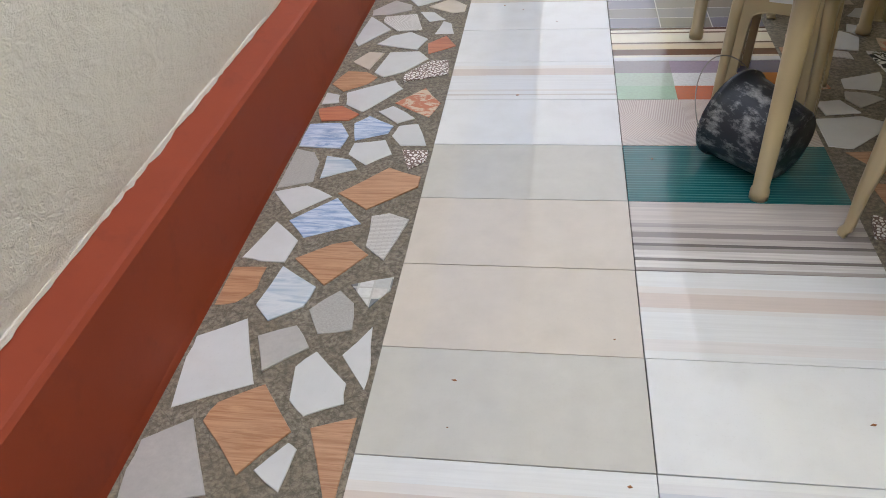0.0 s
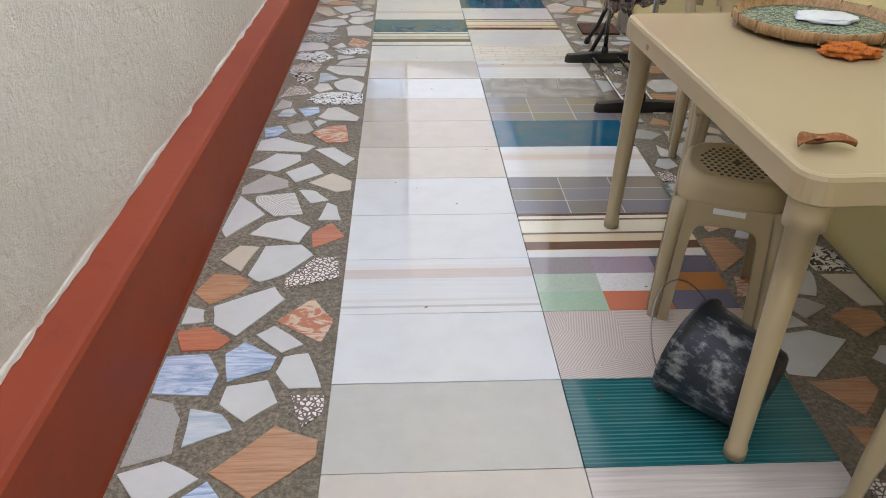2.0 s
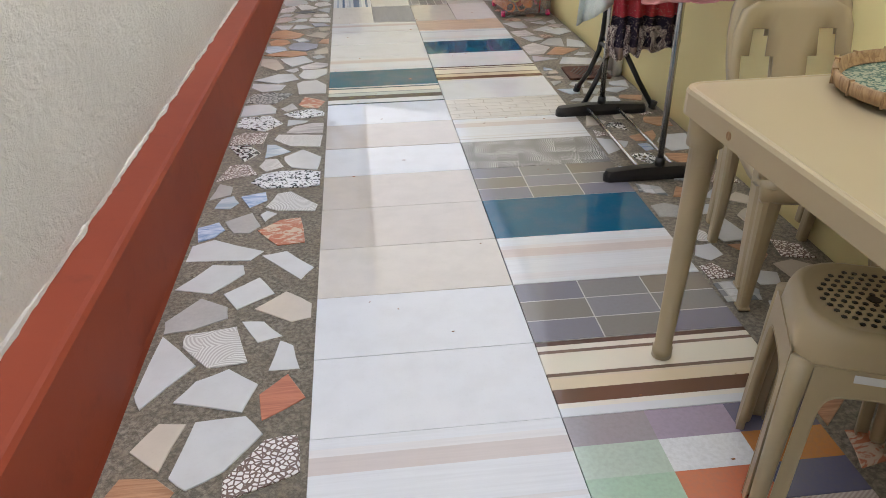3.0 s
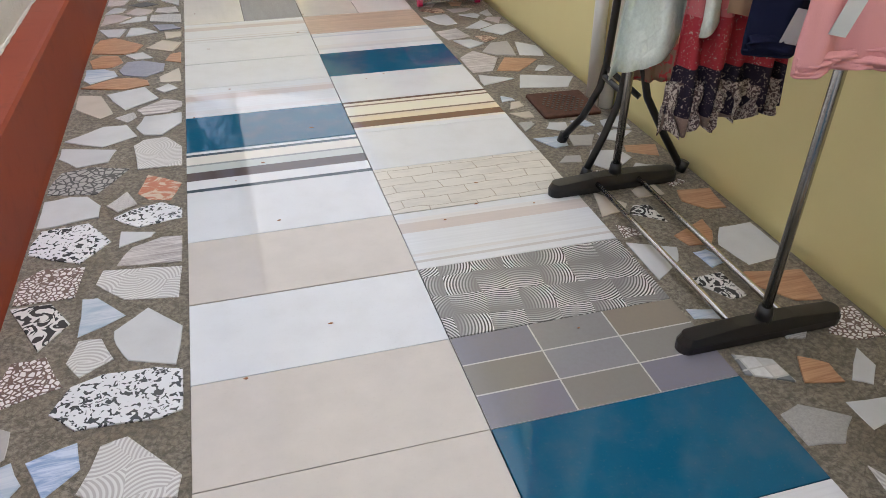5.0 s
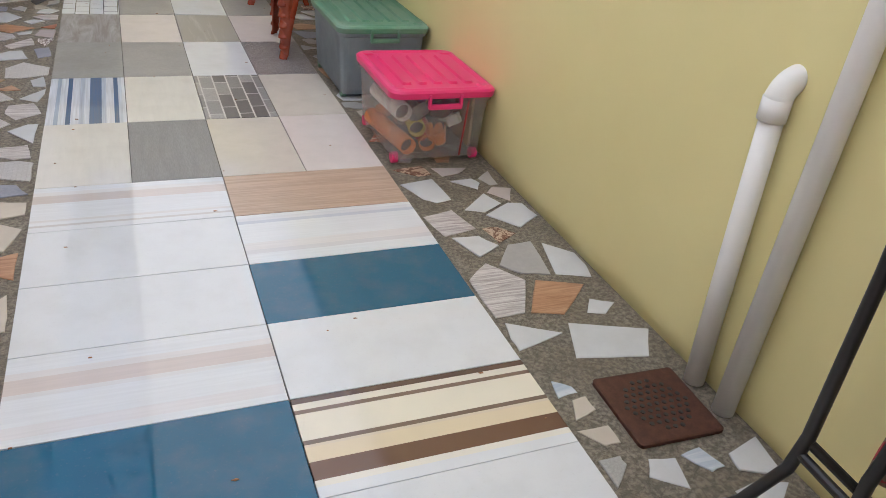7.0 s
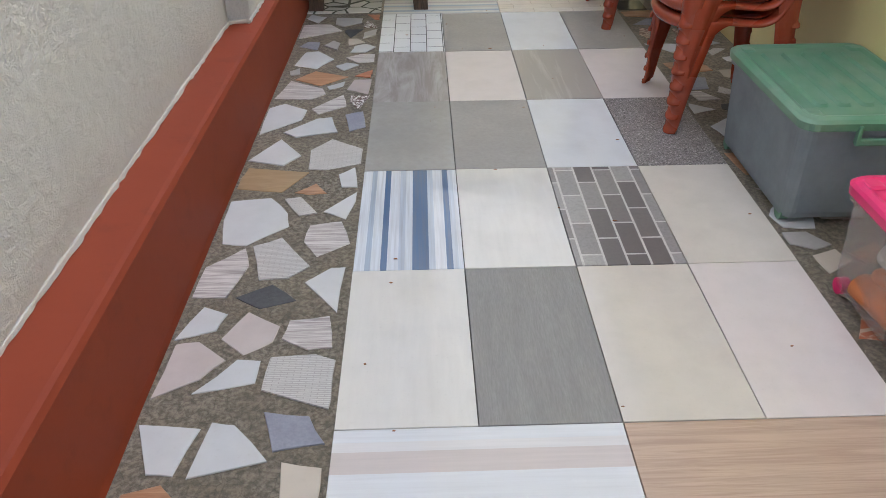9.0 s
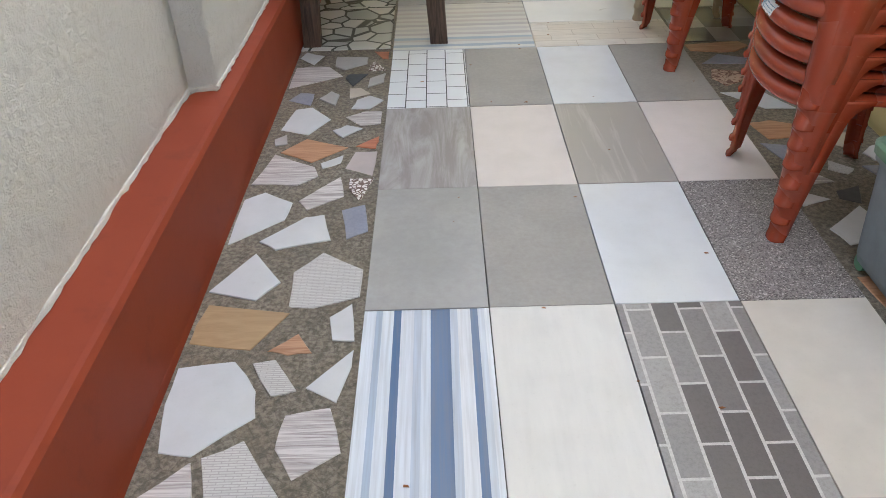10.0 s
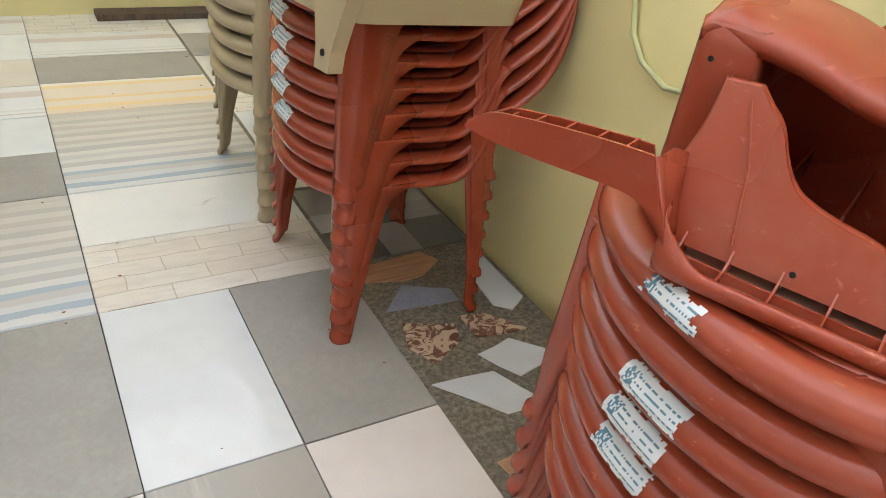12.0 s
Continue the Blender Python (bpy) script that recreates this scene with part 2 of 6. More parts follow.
tile_brown = stripes("brown_bands", [(0, WHITE), (0.10, (0.80, 0.76, 0.66)), (0.16, (0.17, 0.09, 0.055)), (0.33, (0.74, 0.62, 0.43)), (0.47, (0.70, 0.60, 0.45)), (0.50, (0.20, 0.14, 0.10)), (0.54, (0.80, 0.74, 0.60)),
                                     (0.82, (0.22, 0.15, 0.11)), (0.86, (0.78, 0.72, 0.60)), (0.93, (0.13, 0.08, 0.06))], rough=0.12)
tile_slate = stripes("slate_bands", [(0, (0.06, 0.08, 0.09)), (0.06, WHITE), (0.26, (0.10, 0.075, 0.07)), (0.46, (0.54, 0.57, 0.54)), (0.62, (0.30, 0.32, 0.31)), (0.66, (0.74, 0.71, 0.63)), (0.86, (0.07, 0.10, 0.12)),
                                     (0.92, WHITE), (0.97, (0.30, 0.40, 0.45))], rough=0.11)


def pinstripe(name, dark, light, pitch, rough):
    """Fine uneven lines along a tile."""
    m, nt, b = shade(name, rough)
    sep = node(nt, "SeparateXYZ", [(0, local(nt))])
    wob = node(nt, "Math", [(0, noise_tex(nt, local(nt, (1.5, 40, 1), None), 2.0, 4)), (2, sep.outputs[1])])
    wob.operation, wob.inputs[1].default_value = "MULTIPLY_ADD", 0.006
    k = node(nt, "Math", [(0, wob.outputs[0])])
    k.operation, k.inputs[1].default_value = "MULTIPLY", math.tau / pitch
    sn = node(nt, "Math", [(0, k.outputs[0])])
    sn.operation = "SINE"
    f = node(nt, "MapRange", [("Value", sn.outputs[0])], From_Min=0.0, From_Max=0.9).outputs[0]
    g = ramp(nt, noise_tex(nt, local(nt, (1, 60, 1), None), 1.0, 5), [(0.35, (0.25,) * 3), (0.7, (1, 1, 1))])
    paint(nt, b, soiled(nt, mixed(nt, g, dark, mixed(nt, f, dark, light)), 0.08))
    glaze(nt, b, rough)
    return m


tile_pin = pinstripe("teal_pinstripe", (0.012, 0.105, 0.115), (0.085, 0.27, 0.27), 0.0125, 0.28)
tile_blue = stripes("blue_bands", [(0, (0.74, 0.78, 0.83)), (0.10, (0.45, 0.53, 0.64)), (0.15, (0.74, 0.78, 0.82)), (0.24, (0.10, 0.17, 0.30)), (0.30, (0.74, 0.77, 0.82)), (0.40, (0.55, 0.61, 0.70)), (0.46, (0.72, 0.76, 0.81)),
                                   (0.53, (0.14, 0.21, 0.34)), (0.68, (0.55, 0.61, 0.70)), (0.74, (0.78, 0.80, 0.83)), (0.84, (0.12, 0.19, 0.32)), (0.90, (0.62, 0.67, 0.74)), (0.95, (0.76, 0.79, 0.83))], axis=0, size=0.3, grain=0.35)
tile_wave = stripes("sea_bands", [(i / 22, c) for i, c in enumerate([(0.50, 0.53, 0.56), (0.66, 0.66, 0.64), (0.40, 0.46, 0.53), (0.62, 0.63, 0.62), (0.56, 0.54, 0.52), (0.42, 0.48, 0.54), (0.66, 0.65, 0.62), (0.52, 0.50, 0.49),
                    (0.64, 0.62, 0.58), (0.56, 0.55, 0.53), (0.66, 0.63, 0.58), (0.50, 0.48, 0.46), (0.62, 0.59, 0.54), (0.54, 0.50, 0.46), (0.64, 0.60, 0.55), (0.52, 0.49, 0.45), (0.60, 0.57, 0.52), (0.55, 0.50, 0.45), (0.62, 0.58, 0.52),
                    (0.52, 0.49, 0.45), (0.60, 0.56, 0.50), (0.56, 0.52, 0.47)])], size=0.6, rough=0.15, wobble=0.05)
tile_dune = stripes("dune_bands", [(0, (0.74, 0.62, 0.48)), (0.15, (0.80, 0.62, 0.36)), (0.26, (0.76, 0.67, 0.55)), (0.42, (0.78, 0.60, 0.35)), (0.50, (0.76, 0.66, 0.55)), (0.82, (0.80, 0.63, 0.38)), (0.92, (0.80, 0.74, 0.64))], rough=0.15, wobble=0.04)
CELLS = [(0.235, 0.225, 0.26), (0.26, 0.245, 0.22), (0.225, 0.215, 0.26), (0.25, 0.23, 0.205), (0.275, 0.27, 0.285), (0.26, 0.25, 0.235), (0.23, 0.22, 0.255), (0.27, 0.26, 0.255), (0.27, 0.235, 0.19)]
tile_cells = grid_cells("dusk_check", CELLS, 3, 3, joint=(0.60, 0.58, 0.55), gap=0.008)
tile_patch = grid_cells("colour_check", [(0.42, 0.58, 0.43), (0.60, 0.19, 0.10), (0.16, 0.16, 0.25), (0.50, 0.60, 0.50), (0.78, 0.79, 0.80), (0.58, 0.24, 0.07), (0.36, 0.33, 0.34), (0.40, 0.33, 0.42), (0.18, 0.17, 0.24)], 3, 3)
tile_fan = fan_print("combed_arcs", (0.075, 0.072, 0.066), (0.74, 0.73, 0.71), 0.090, 0.0082, tone=0.95)
tile_block = bricked("cream_blocks", (0.74, 0.70, 0.63), (0.68, 0.64, 0.57), (0.42, 0.36, 0.28), 0.15, 0.05, 0.0035, contrast=0.6, grain=22, wavy=0.035)
tile_slab = bricked("grey_blocks", (0.13, 0.112, 0.105), (0.42, 0.40, 0.38), (0.62, 0.60, 0.57), 0.16, 0.0615, 0.007, turn=radians(90), contrast=0.4, grain=140)
tile_plank = bricked("sand_blocks", (0.70, 0.62, 0.52), (0.76, 0.71, 0.64), (0.50, 0.42, 0.34), 0.20, 0.065, 0.003, contrast=0.45, grain=30, wavy=0.02)
tile_mosaic = bricked("white_mosaic", (0.80, 0.81, 0.82), (0.77, 0.79, 0.80), (0.12, 0.12, 0.12), 0.113, 0.075, 0.004, turn=radians(90), rough=0.1, contrast=0.05)
tile_facet = fan_print("hatched_facets", (0.50, 0.42, 0.38), (0.64, 0.57, 0.53), 0.15, 0.0075, 0.25, 1.0, 0.0, 0.0)
tile_wood = veined("oak_print", (0.58, 0.43, 0.32), (0.46, 0.325, 0.235), (1.0, 22, 1), 3.0, 0.3)
tile_grey = matt_tile("grey_stone", (0.34, 0.32, 0.29), (0.40, 0.38, 0.345), 70)
tile_ribbed = matt_tile("ribbed_grey", (0.25, 0.24, 0.225), (0.34, 0.33, 0.31), 90, (3, 0.35, 1))
tile_cement = matt_tile("cement_grey", (0.42, 0.41, 0.385), (0.37, 0.355, 0.33), 40, rough=0.25, big=0.5)
tile_ash = veined("ash_marble", (0.33, 0.30, 0.28), (0.47, 0.45, 0.44), (5, 0.9, 1), 2.2, 0.25, turn=radians(-35))
tile_streak = veined("streaked_stone", (0.40, 0.37, 0.33), (0.56, 0.53, 0.49), (7, 0.5, 1), 1.6, 0.3, sharp=(0.52, 0.7))
tile_marble = veined("white_marble", (0.79, 0.77, 0.73), (0.52, 0.48, 0.42), (1, 1.4, 1), 3.2, 0.15, sharp=(0.66, 0.74))
tile_flag = cobble_print("flagstone_print", (0.40, 0.41, 0.37), (0.10, 0.10, 0.085), 9.0, 0.06, 0.25, (0.66, 0.64, 0.58))


def granite():
    m, nt, b = shade("speckled_granite", 0.35)
    v = local(nt, shift=None)
    vo = node(nt, "TexVoronoi", [("Vector", v)], Scale=330.0)
    sep = node(nt, "SeparateColor", [(0, vo.outputs["Color"])])
    c = ramp(nt, sep.outputs[0], [(0.0, (0.12, 0.105, 0.10)), (0.25, (0.26, 0.235, 0.225)), (0.7, (0.34, 0.31, 0.295)), (0.92, (0.58, 0.55, 0.53))], True)
    paint(nt, b, soiled(nt, c, 0.1))
    return m


tile_granite = granite()

STONE = {
    "white": plain_tile("white_shard", (0.64, 0.65, 0.66), 0.22, 0.05),
    "grey": matt_tile("grey_shard", (0.40, 0.385, 0.375), (0.46, 0.445, 0.43), 60, rough=0.3, relief=0.15),
    "wood": veined("wood_shard", (0.52, 0.30, 0.175), (0.36, 0.175, 0.09), (1, 16, 1), 5.0, 0.3, turn=0.5),
    "pale_blue": veined("pale_blue_shard", (0.60, 0.64, 0.69), (0.40, 0.48, 0.58), (1, 7, 1), 4.0, 0.25, turn=-0.6),
    "speckled": matt_tile("speckled_shard", (0.46, 0.45, 0.43), (0.30, 0.295, 0.28), 190, big=0.1),
    "mosaic": grid_cells("mosaic_shard", [(0.45, 0.47, 0.46), (0.62, 0.63, 0.62), (0.20, 0.22, 0.23), (0.55, 0.55, 0.54), (0.25, 0.26, 0.27), (0.66, 0.67, 0.66), (0.60, 0.58, 0.56), (0.42, 0.44, 0.44), (0.22, 0.23, 0.24),
                         (0.62, 0.62, 0.62), (0.50, 0.51, 0.51), (0.28, 0.29, 0.30), (0.34, 0.36, 0.37), (0.58, 0.57, 0.56), (0.40, 0.41, 0.42), (0.66, 0.66, 0.65)], 4, 4, 0.16, 0.16, (0.5, 0.5, 0.48), 0.01),
    "linen": bricked("linen_shard", (0.60, 0.58, 0.56), (0.54, 0.52, 0.50), (0.40, 0.38, 0.36), 0.03, 0.006, 0.002, contrast=0.3, grain=200, rough=0.4),
    "blue": veined("blue_shard", (0.58, 0.66, 0.80), (0.26, 0.36, 0.58), (1, 5, 1), 5.0, 0.25, dist=2.5, turn=0.4),
    "pebble": cobble_print("pebble_shard", (0.80, 0.77, 0.74), (0.16, 0.10, 0.08), 75.0, 0.16),
    "red": veined("brick_red_shard", (0.52, 0.19, 0.10), (0.40, 0.13, 0.07), (1, 14, 1), 5.0, 0.35),
    "rust": veined("rust_stone_shard", (0.60, 0.48, 0.36), (0.48, 0.16, 0.08), (1, 1.6, 1), 9.0, 0.3, sharp=(0.45, 0.52), dist=3.0),
    "carved": veined("carved_brown_shard", (0.56, 0.42, 0.31), (0.17, 0.065, 0.035), (1, 1.2, 1), 24.0, 0.35, sharp=(0.47, 0.52), dist=2.0, relief=0.5),
    "swirl": fan_print("swirl_shard", (0.46, 0.44, 0.42), (0.70, 0.69, 0.67), 0.085, 0.011, 0.3, 0.9, 9.0, 0.2),
    "cream": plain_tile("cream_shard", (0.64, 0.57, 0.48), 0.3, 0.06),
    "leafy": blotched("leafy_shard", (0.74, 0.75, 0.77), (0.06, 0.065, 0.07), 62.0, (0.55, 0.58), 1.0),
    "scroll": blotched("scroll_shard", (0.66, 0.65, 0.63), (0.05, 0.05, 0.05), 20.0, (0.5, 0.53), 3.5),
    "banded": veined("banded_shard", (0.66, 0.62, 0.60), (0.33, 0.29, 0.28), (1, 22, 1), 4.0, 0.3, turn=1.0),
    "dark_pebble": cobble_print("dark_pebble_shard", (0.42, 0.42, 0.40), (0.06, 0.06, 0.06), 40.0, 0.12),
    "slate": matt_tile("slate_blue_shard", (0.24, 0.25, 0.31), (0.34, 0.35, 0.42), 110),
    "tan": veined("tan_shard", (0.42, 0.29, 0.16), (0.36, 0.24, 0.125), (2, 12, 1), 4.0, 0.35),
    "pink": plain_tile("pink_shard", (0.60, 0.53, 0.51), 0.35, 0.08),
    "dark": matt_tile("charcoal_shard", (0.045, 0.05, 0.06), (0.09, 0.095, 0.105), 60),
}


def cement(name, a, c, dark, rough=0.8):
    m, nt, b = shade(name, rough)
    v = local(nt, world_space=True)
    n1, n2 = noise_tex(nt, v, 6, 8, 0.65), noise_tex(nt, v, 85, 6, 0.7)
    col = mixed(nt, ramp(nt, n1, [(0.35, (0, 0, 0)), (0.65, (1, 1, 1))]), a, c)
    col = mixed(nt, ramp(nt, n2, [(0.42, (1, 1, 1)), (0.6, (0, 0, 0))]), col, dark)
    vo = nt.nodes.new("ShaderNodeTexVoronoi")
    vo.feature = "DISTANCE_TO_EDGE"
    vo.inputs["Scale"].default_value = 30.0
    nt.links.new(v, vo.inputs["Vector"])
    col = mixed(nt, ramp(nt, vo.outputs["Distance"], [(0.01, (0.35,) * 3), (0.04, (0, 0, 0))]), col, tuple(x * 0.4 for x in dark))
    paint(nt, b, col)
    bump(nt, b, n2, 0.9, 0.006)
    return m


grout = cement("border_mortar", (0.235, 0.195, 0.135), (0.32, 0.285, 0.225), (0.135, 0.115, 0.085), 0.5)
screed = cement("tile_joint_cement", (0.16, 0.14, 0.12), (0.20, 0.18, 0.155), (0.10, 0.09, 0.08))


def plaster(name, a, c, relief, rough=0.85, coarse=26.0, stain=None, depth=0.012):
    m, nt, b = shade(name, rough)
    v = local(nt, world_space=True)
    n1, n2, n3 = noise_tex(nt, v, 1.6, 6, 0.6), noise_tex(nt, v, coarse, 7, 0.62), noise_tex(nt, v, 240, 3)
    col = mixed(nt, ramp(nt, n1, [(0.3, (0, 0, 0)), (0.7, (1, 1, 1))]), a, c)
    if stain:
        col = mixed(nt, ramp(nt, n2, [(0.56, (0, 0, 0)), (0.78, (0.5,) * 3)]), col, stain)
    paint(nt, b, col)
    s = node(nt, "Math", [(0, n2)])
    s.operation, s.inputs[1].default_value = "MULTIPLY_ADD", 1.0
    k = node(nt, "Math", [(0, n3)])
    k.operation, k.inputs[1].default_value = "MULTIPLY", 0.15
    nt.links.new(k.outputs[0], s.inputs[2])
    bump(nt, b, s.outputs[0], relief, depth)
    return m


wall_plaster = plaster("grey_plaster", (0.58, 0.57, 0.535), (0.66, 0.65, 0.615), 1.0, coarse=30.0, stain=(0.47, 0.45, 0.40), depth=0.017)
wall_yellow = plaster("yellow_paint", (0.765, 0.675, 0.325), (0.80, 0.715, 0.36), 0.08, 0.55, 8.0)
kerb_red = plaster("red_oxide_paint", (0.215, 0.036, 0.014), (0.255, 0.047, 0.019), 0.06, 0.6, 10.0, stain=(0.14, 0.027, 0.015))
kerb_red.node_tree.nodes["Principled BSDF"].inputs["Specular IOR Level"].default_value = 0.25
lime_edge = plaster("lime_streak", (0.70, 0.68, 0.64), (0.56, 0.53, 0.48), 0.8, 0.9, 60.0)
roof_metal = plaster("fascia_paint", (0.55, 0.53, 0.48), (0.50, 0.48, 0.43), 0.05, 0.6)


def milky():
    """Translucent fibreglass roof sheet."""
    m, nt, b = shade("milky_roof_sheet", 0.5)
    b.inputs["Base Color"].default_value = (0.70, 0.71, 0.70, 1)
    tr = node(nt, "BsdfTranslucent")
    tr.inputs["Color"].default_value = (0.97, 0.97, 0.95, 1)
    mx = nt.nodes.new("ShaderNodeMixShader")
    mx.inputs[0].default_value = 0.94
    nt.links.new(b.outputs[0], mx.inputs[1])
    nt.links.new(tr.outputs[0], mx.inputs[2])
    nt.links.new(mx.outputs[0], nt.nodes["Material Output"].inputs["Surface"])
    return m


roof_sheet = milky()


def plastic(name, colour, rough=0.35, dirt=0.18, dust=(0.45, 0.38, 0.30)):
    m, nt, b = shade(name, rough)
    v = local(nt)
    f = ramp(nt, noise_tex(nt, v, 7, 3, 0.5), [(0.35, (0, 0, 0)), (0.85, (dirt,) * 3)])
    c = mixed(nt, f, colour, dust)
    c = mixed(nt, ramp(nt, noise_tex(nt, v, 3, 3), [(0.35, (0, 0, 0)), (0.7, (0.25,) * 3)]), c, tuple(x * 0.88 for x in colour))
    paint(nt, b, c)
    r = ramp(nt, noise_tex(nt, v, 2.5, 1), [(0.2, (rough - 0.03,) * 3), (0.8, (rough + 0.06,) * 3)])
    nt.links.new(r, b.inputs["Roughness"])
    return m


tan_plastic = plastic("tan_plastic", (0.425, 0.345, 0.21), 0.30, 0.08)


def scuffed_plastic(name, colour, worn, rough):
    """Old glossy plastic: rubbed paler blotches, fine chips and a dull film of dust."""
    m, nt, b = shade(name, rough)
    v = local(nt)
    big = noise_tex(nt, v, 4.0, 5, 0.6)
    c = mixed(nt, ramp(nt, big, [(0.35, (0, 0, 0)), (0.75, (0.6,) * 3)]), colour, tuple(x * 0.82 for x in colour))
    chip = node(nt, "TexNoise", [("Vector", local(nt, (1, 1, 1.8)))], Scale=46.0, Detail=5.0, Roughness=0.7, Distortion=0.6).outputs["Fac"]
    c = mixed(nt, ramp(nt, chip, [(0.63, (0, 0, 0)), (0.70, (0.55,) * 3)]), c, worn)
    c = mixed(nt, ramp(nt, noise_tex(nt, v, 12, 7, 0.7), [(0.45, (0, 0, 0)), (0.8, (0.14,) * 3)]), c, (0.40, 0.24, 0.17))
    paint(nt, b, c)
    r = ramp(nt, noise_tex(nt, v, 3.0, 1), [(0.2, (rough - 0.06,) * 3), (0.8, (rough + 0.08,) * 3)])
    nt.links.new(r, b.inputs["Roughness"])
    return m


red_plastic = scuffed_plastic("red_brown_plastic", (0.33, 0.055, 0.024), (0.52, 0.16, 0.09), 0.24)
pink_plastic = plastic("pink_plastic", (0.78, 0.028, 0.17), 0.3, 0.02)
green_plastic = plastic("green_plastic", (0.125, 0.285, 0.18), 0.38, 0.4, (0.42, 0.45, 0.39))
black_plastic = plastic("black_plastic", (0.012, 0.012, 0.013), 0.35, 0.06)
pvc = plastic("white_pvc", (0.86, 0.85, 0.82), 0.3, 0.05)
label_paper = plastic("torn_label", (0.76, 0.78, 0.79), 0.5, 0.6, (0.22, 0.36, 0.45))


def metal(name, colour, rough):
    m, nt, b = shade(name, rough, 1.0)
    n = noise_tex(nt, local(nt), 60, 4)
    paint(nt, b, mixed(nt, n, colour, tuple(x * 0.75 for x in colour)))
    return m


steel = metal("brushed_steel", (0.62, 0.60, 0.57), 0.25)
wire_metal = metal("galvanised_wire", (0.35, 0.34, 0.32), 0.4)


def rusty():
    m, nt, b = shade("rusty_iron", 0.75, 0.2)
    n = noise_tex(nt, local(nt), 40, 8, 0.7)
    paint(nt, b, ramp(nt, n, [(0.3, (0.060, 0.024, 0.015)), (0.7, (0.125, 0.050, 0.030))]))
    bump(nt, b, n, 0.4, 0.002)
    return m


rust = rusty()


def clear_plastic(name, tint, clear):
    """Hazy moulded plastic: part of the light goes straight through, the rest is scattered in the wall."""
    m, nt, b = shade(name, 0.25)
    v = local(nt)
    n = noise_tex(nt, v, 9, 7, 0.65)
    paint(nt, b, mixed(nt, ramp(nt, n, [(0.4, (0, 0, 0)), (0.8, (0.5,) * 3)]), tint, tuple(x * 0.75 for x in tint)))
    tl = node(nt, "BsdfTranslucent")
    tl.inputs["Color"].default_value = rgb(tint)
    tp = node(nt, "BsdfTransparent")
    a, c = nt.nodes.new("ShaderNodeMixShader"), nt.nodes.new("ShaderNodeMixShader")
    a.inputs[0].default_value = 0.5
    nt.links.new(b.outputs[0], a.inputs[1])
    nt.links.new(tl.outputs[0], a.inputs[2])
    nt.links.new(ramp(nt, n, [(0.3, (clear + 0.12,) * 3), (0.75, (clear - 0.12,) * 3)]), c.inputs[0])
    nt.links.new(a.outputs[0], c.inputs[1])
    nt.links.new(tp.outputs[0], c.inputs[2])
    nt.links.new(c.outputs[0], nt.nodes["Material Output"].inputs["Surface"])
    return m


clear_box = clear_plastic("clear_tub_plastic", (0.84, 0.82, 0.80), 0.80)
cloudy_box = clear_plastic("cloudy_tub_plastic", (0.50, 0.56, 0.60), 0.25)


def spattered():
    m, nt, b = shade("black_bucket_plastic", 0.4)
    v = local(nt, (1, 1, 0.6))
    n = node(nt, "TexNoise", [("Vector", v)], Scale=16.0, Detail=9.0, Roughness=0.72).outputs["Fac"]
    c = mixed(nt, ramp(nt, n, [(0.51, (0, 0, 0)), (0.66, (0.75,) * 3)]), (0.012, 0.016, 0.026), (0.45, 0.46, 0.48))
    paint(nt, b, c)
    return m


bucket_black = spattered()
old_wood = veined("weathered_wood", (0.12, 0.075, 0.05), (0.045, 0.028, 0.02), (9, 9, 0.8), 5.0, 0.75, relief=0.5)
bamboo = veined("woven_bamboo", (0.42, 0.27, 0.13), (0.25, 0.14, 0.06), (6, 6, 1), 12.0, 0.55, relief=0.5)


def cloth(name, colour, weave=500.0, second=None, scale=30.0, cut=(0.5, 0.54), bands=None, rough=0.9, quilt=0.0):
    m, nt, b = shade(name, rough, 0, 0.2)
    v = local(nt)
    c = colour
    if bands:
        sep = node(nt, "SeparateXYZ", [(0, v)])
        at = node(nt, "MapRange", [("Value", sep.outputs[2])], From_Min=bands[0], From_Max=bands[1]).outputs[0]
        c = ramp(nt, at, bands[2], True)
    if second:
        n = node(nt, "TexNoise", [("Vector", v)], Scale=scale, Detail=2.0, Distortion=1.5).outputs["Fac"]
        c = mixed(nt, ramp(nt, n, [(cut[0], (0, 0, 0)), (cut[1], (1, 1, 1))]), c, second)
    if not quilt:
        paint(nt, b, c)
        bump(nt, b, noise_tex(nt, v, weave, 2), 0.4, 0.002)
        return m
    # stitched lattice: two sets of slanting seams pressed into the pile
    sep = node(nt, "SeparateXYZ", [(0, v)])
    seams = []
    for sign in (1.0, -1.0):
        k = node(nt, "Math", [(0, sep.outputs[1]), (2, sep.outputs[2])])
        k.operation, k.inputs[1].default_value = "MULTIPLY_ADD", sign
        p = node(nt, "Math", [(0, k.outputs[0])])
        p.operation, p.inputs[1].default_value = "PINGPONG", quilt / 2
        seams.append(ramp(nt, p.outputs[0], [(0.0, (0, 0, 0)), (0.006, (1, 1, 1))]))
    both = mixed(nt, seams[0], (0, 0, 0), seams[1])
    c = mixed(nt, ramp(nt, both, [(0.0, (0.06,) * 3), (1.0, (0, 0, 0))]), c, tuple(x * 0.7 for x in colour))
    c = mixed(nt, ramp(nt, noise_tex(nt, v, weave, 4, 0.7), [(0.35, (0.3,) * 3), (0.6, (0, 0, 0))]), c, tuple(x * 0.65 for x in colour))
    paint(nt, b, c)
    h = node(nt, "Math", [(0, noise_tex(nt, v, weave, 4, 0.7)), (2, both)])
    h.operation, h.inputs[1].default_value = "MULTIPLY_ADD", 0.8
    bump(nt, b, h.outputs[0], 0.35, 0.003)
    return m


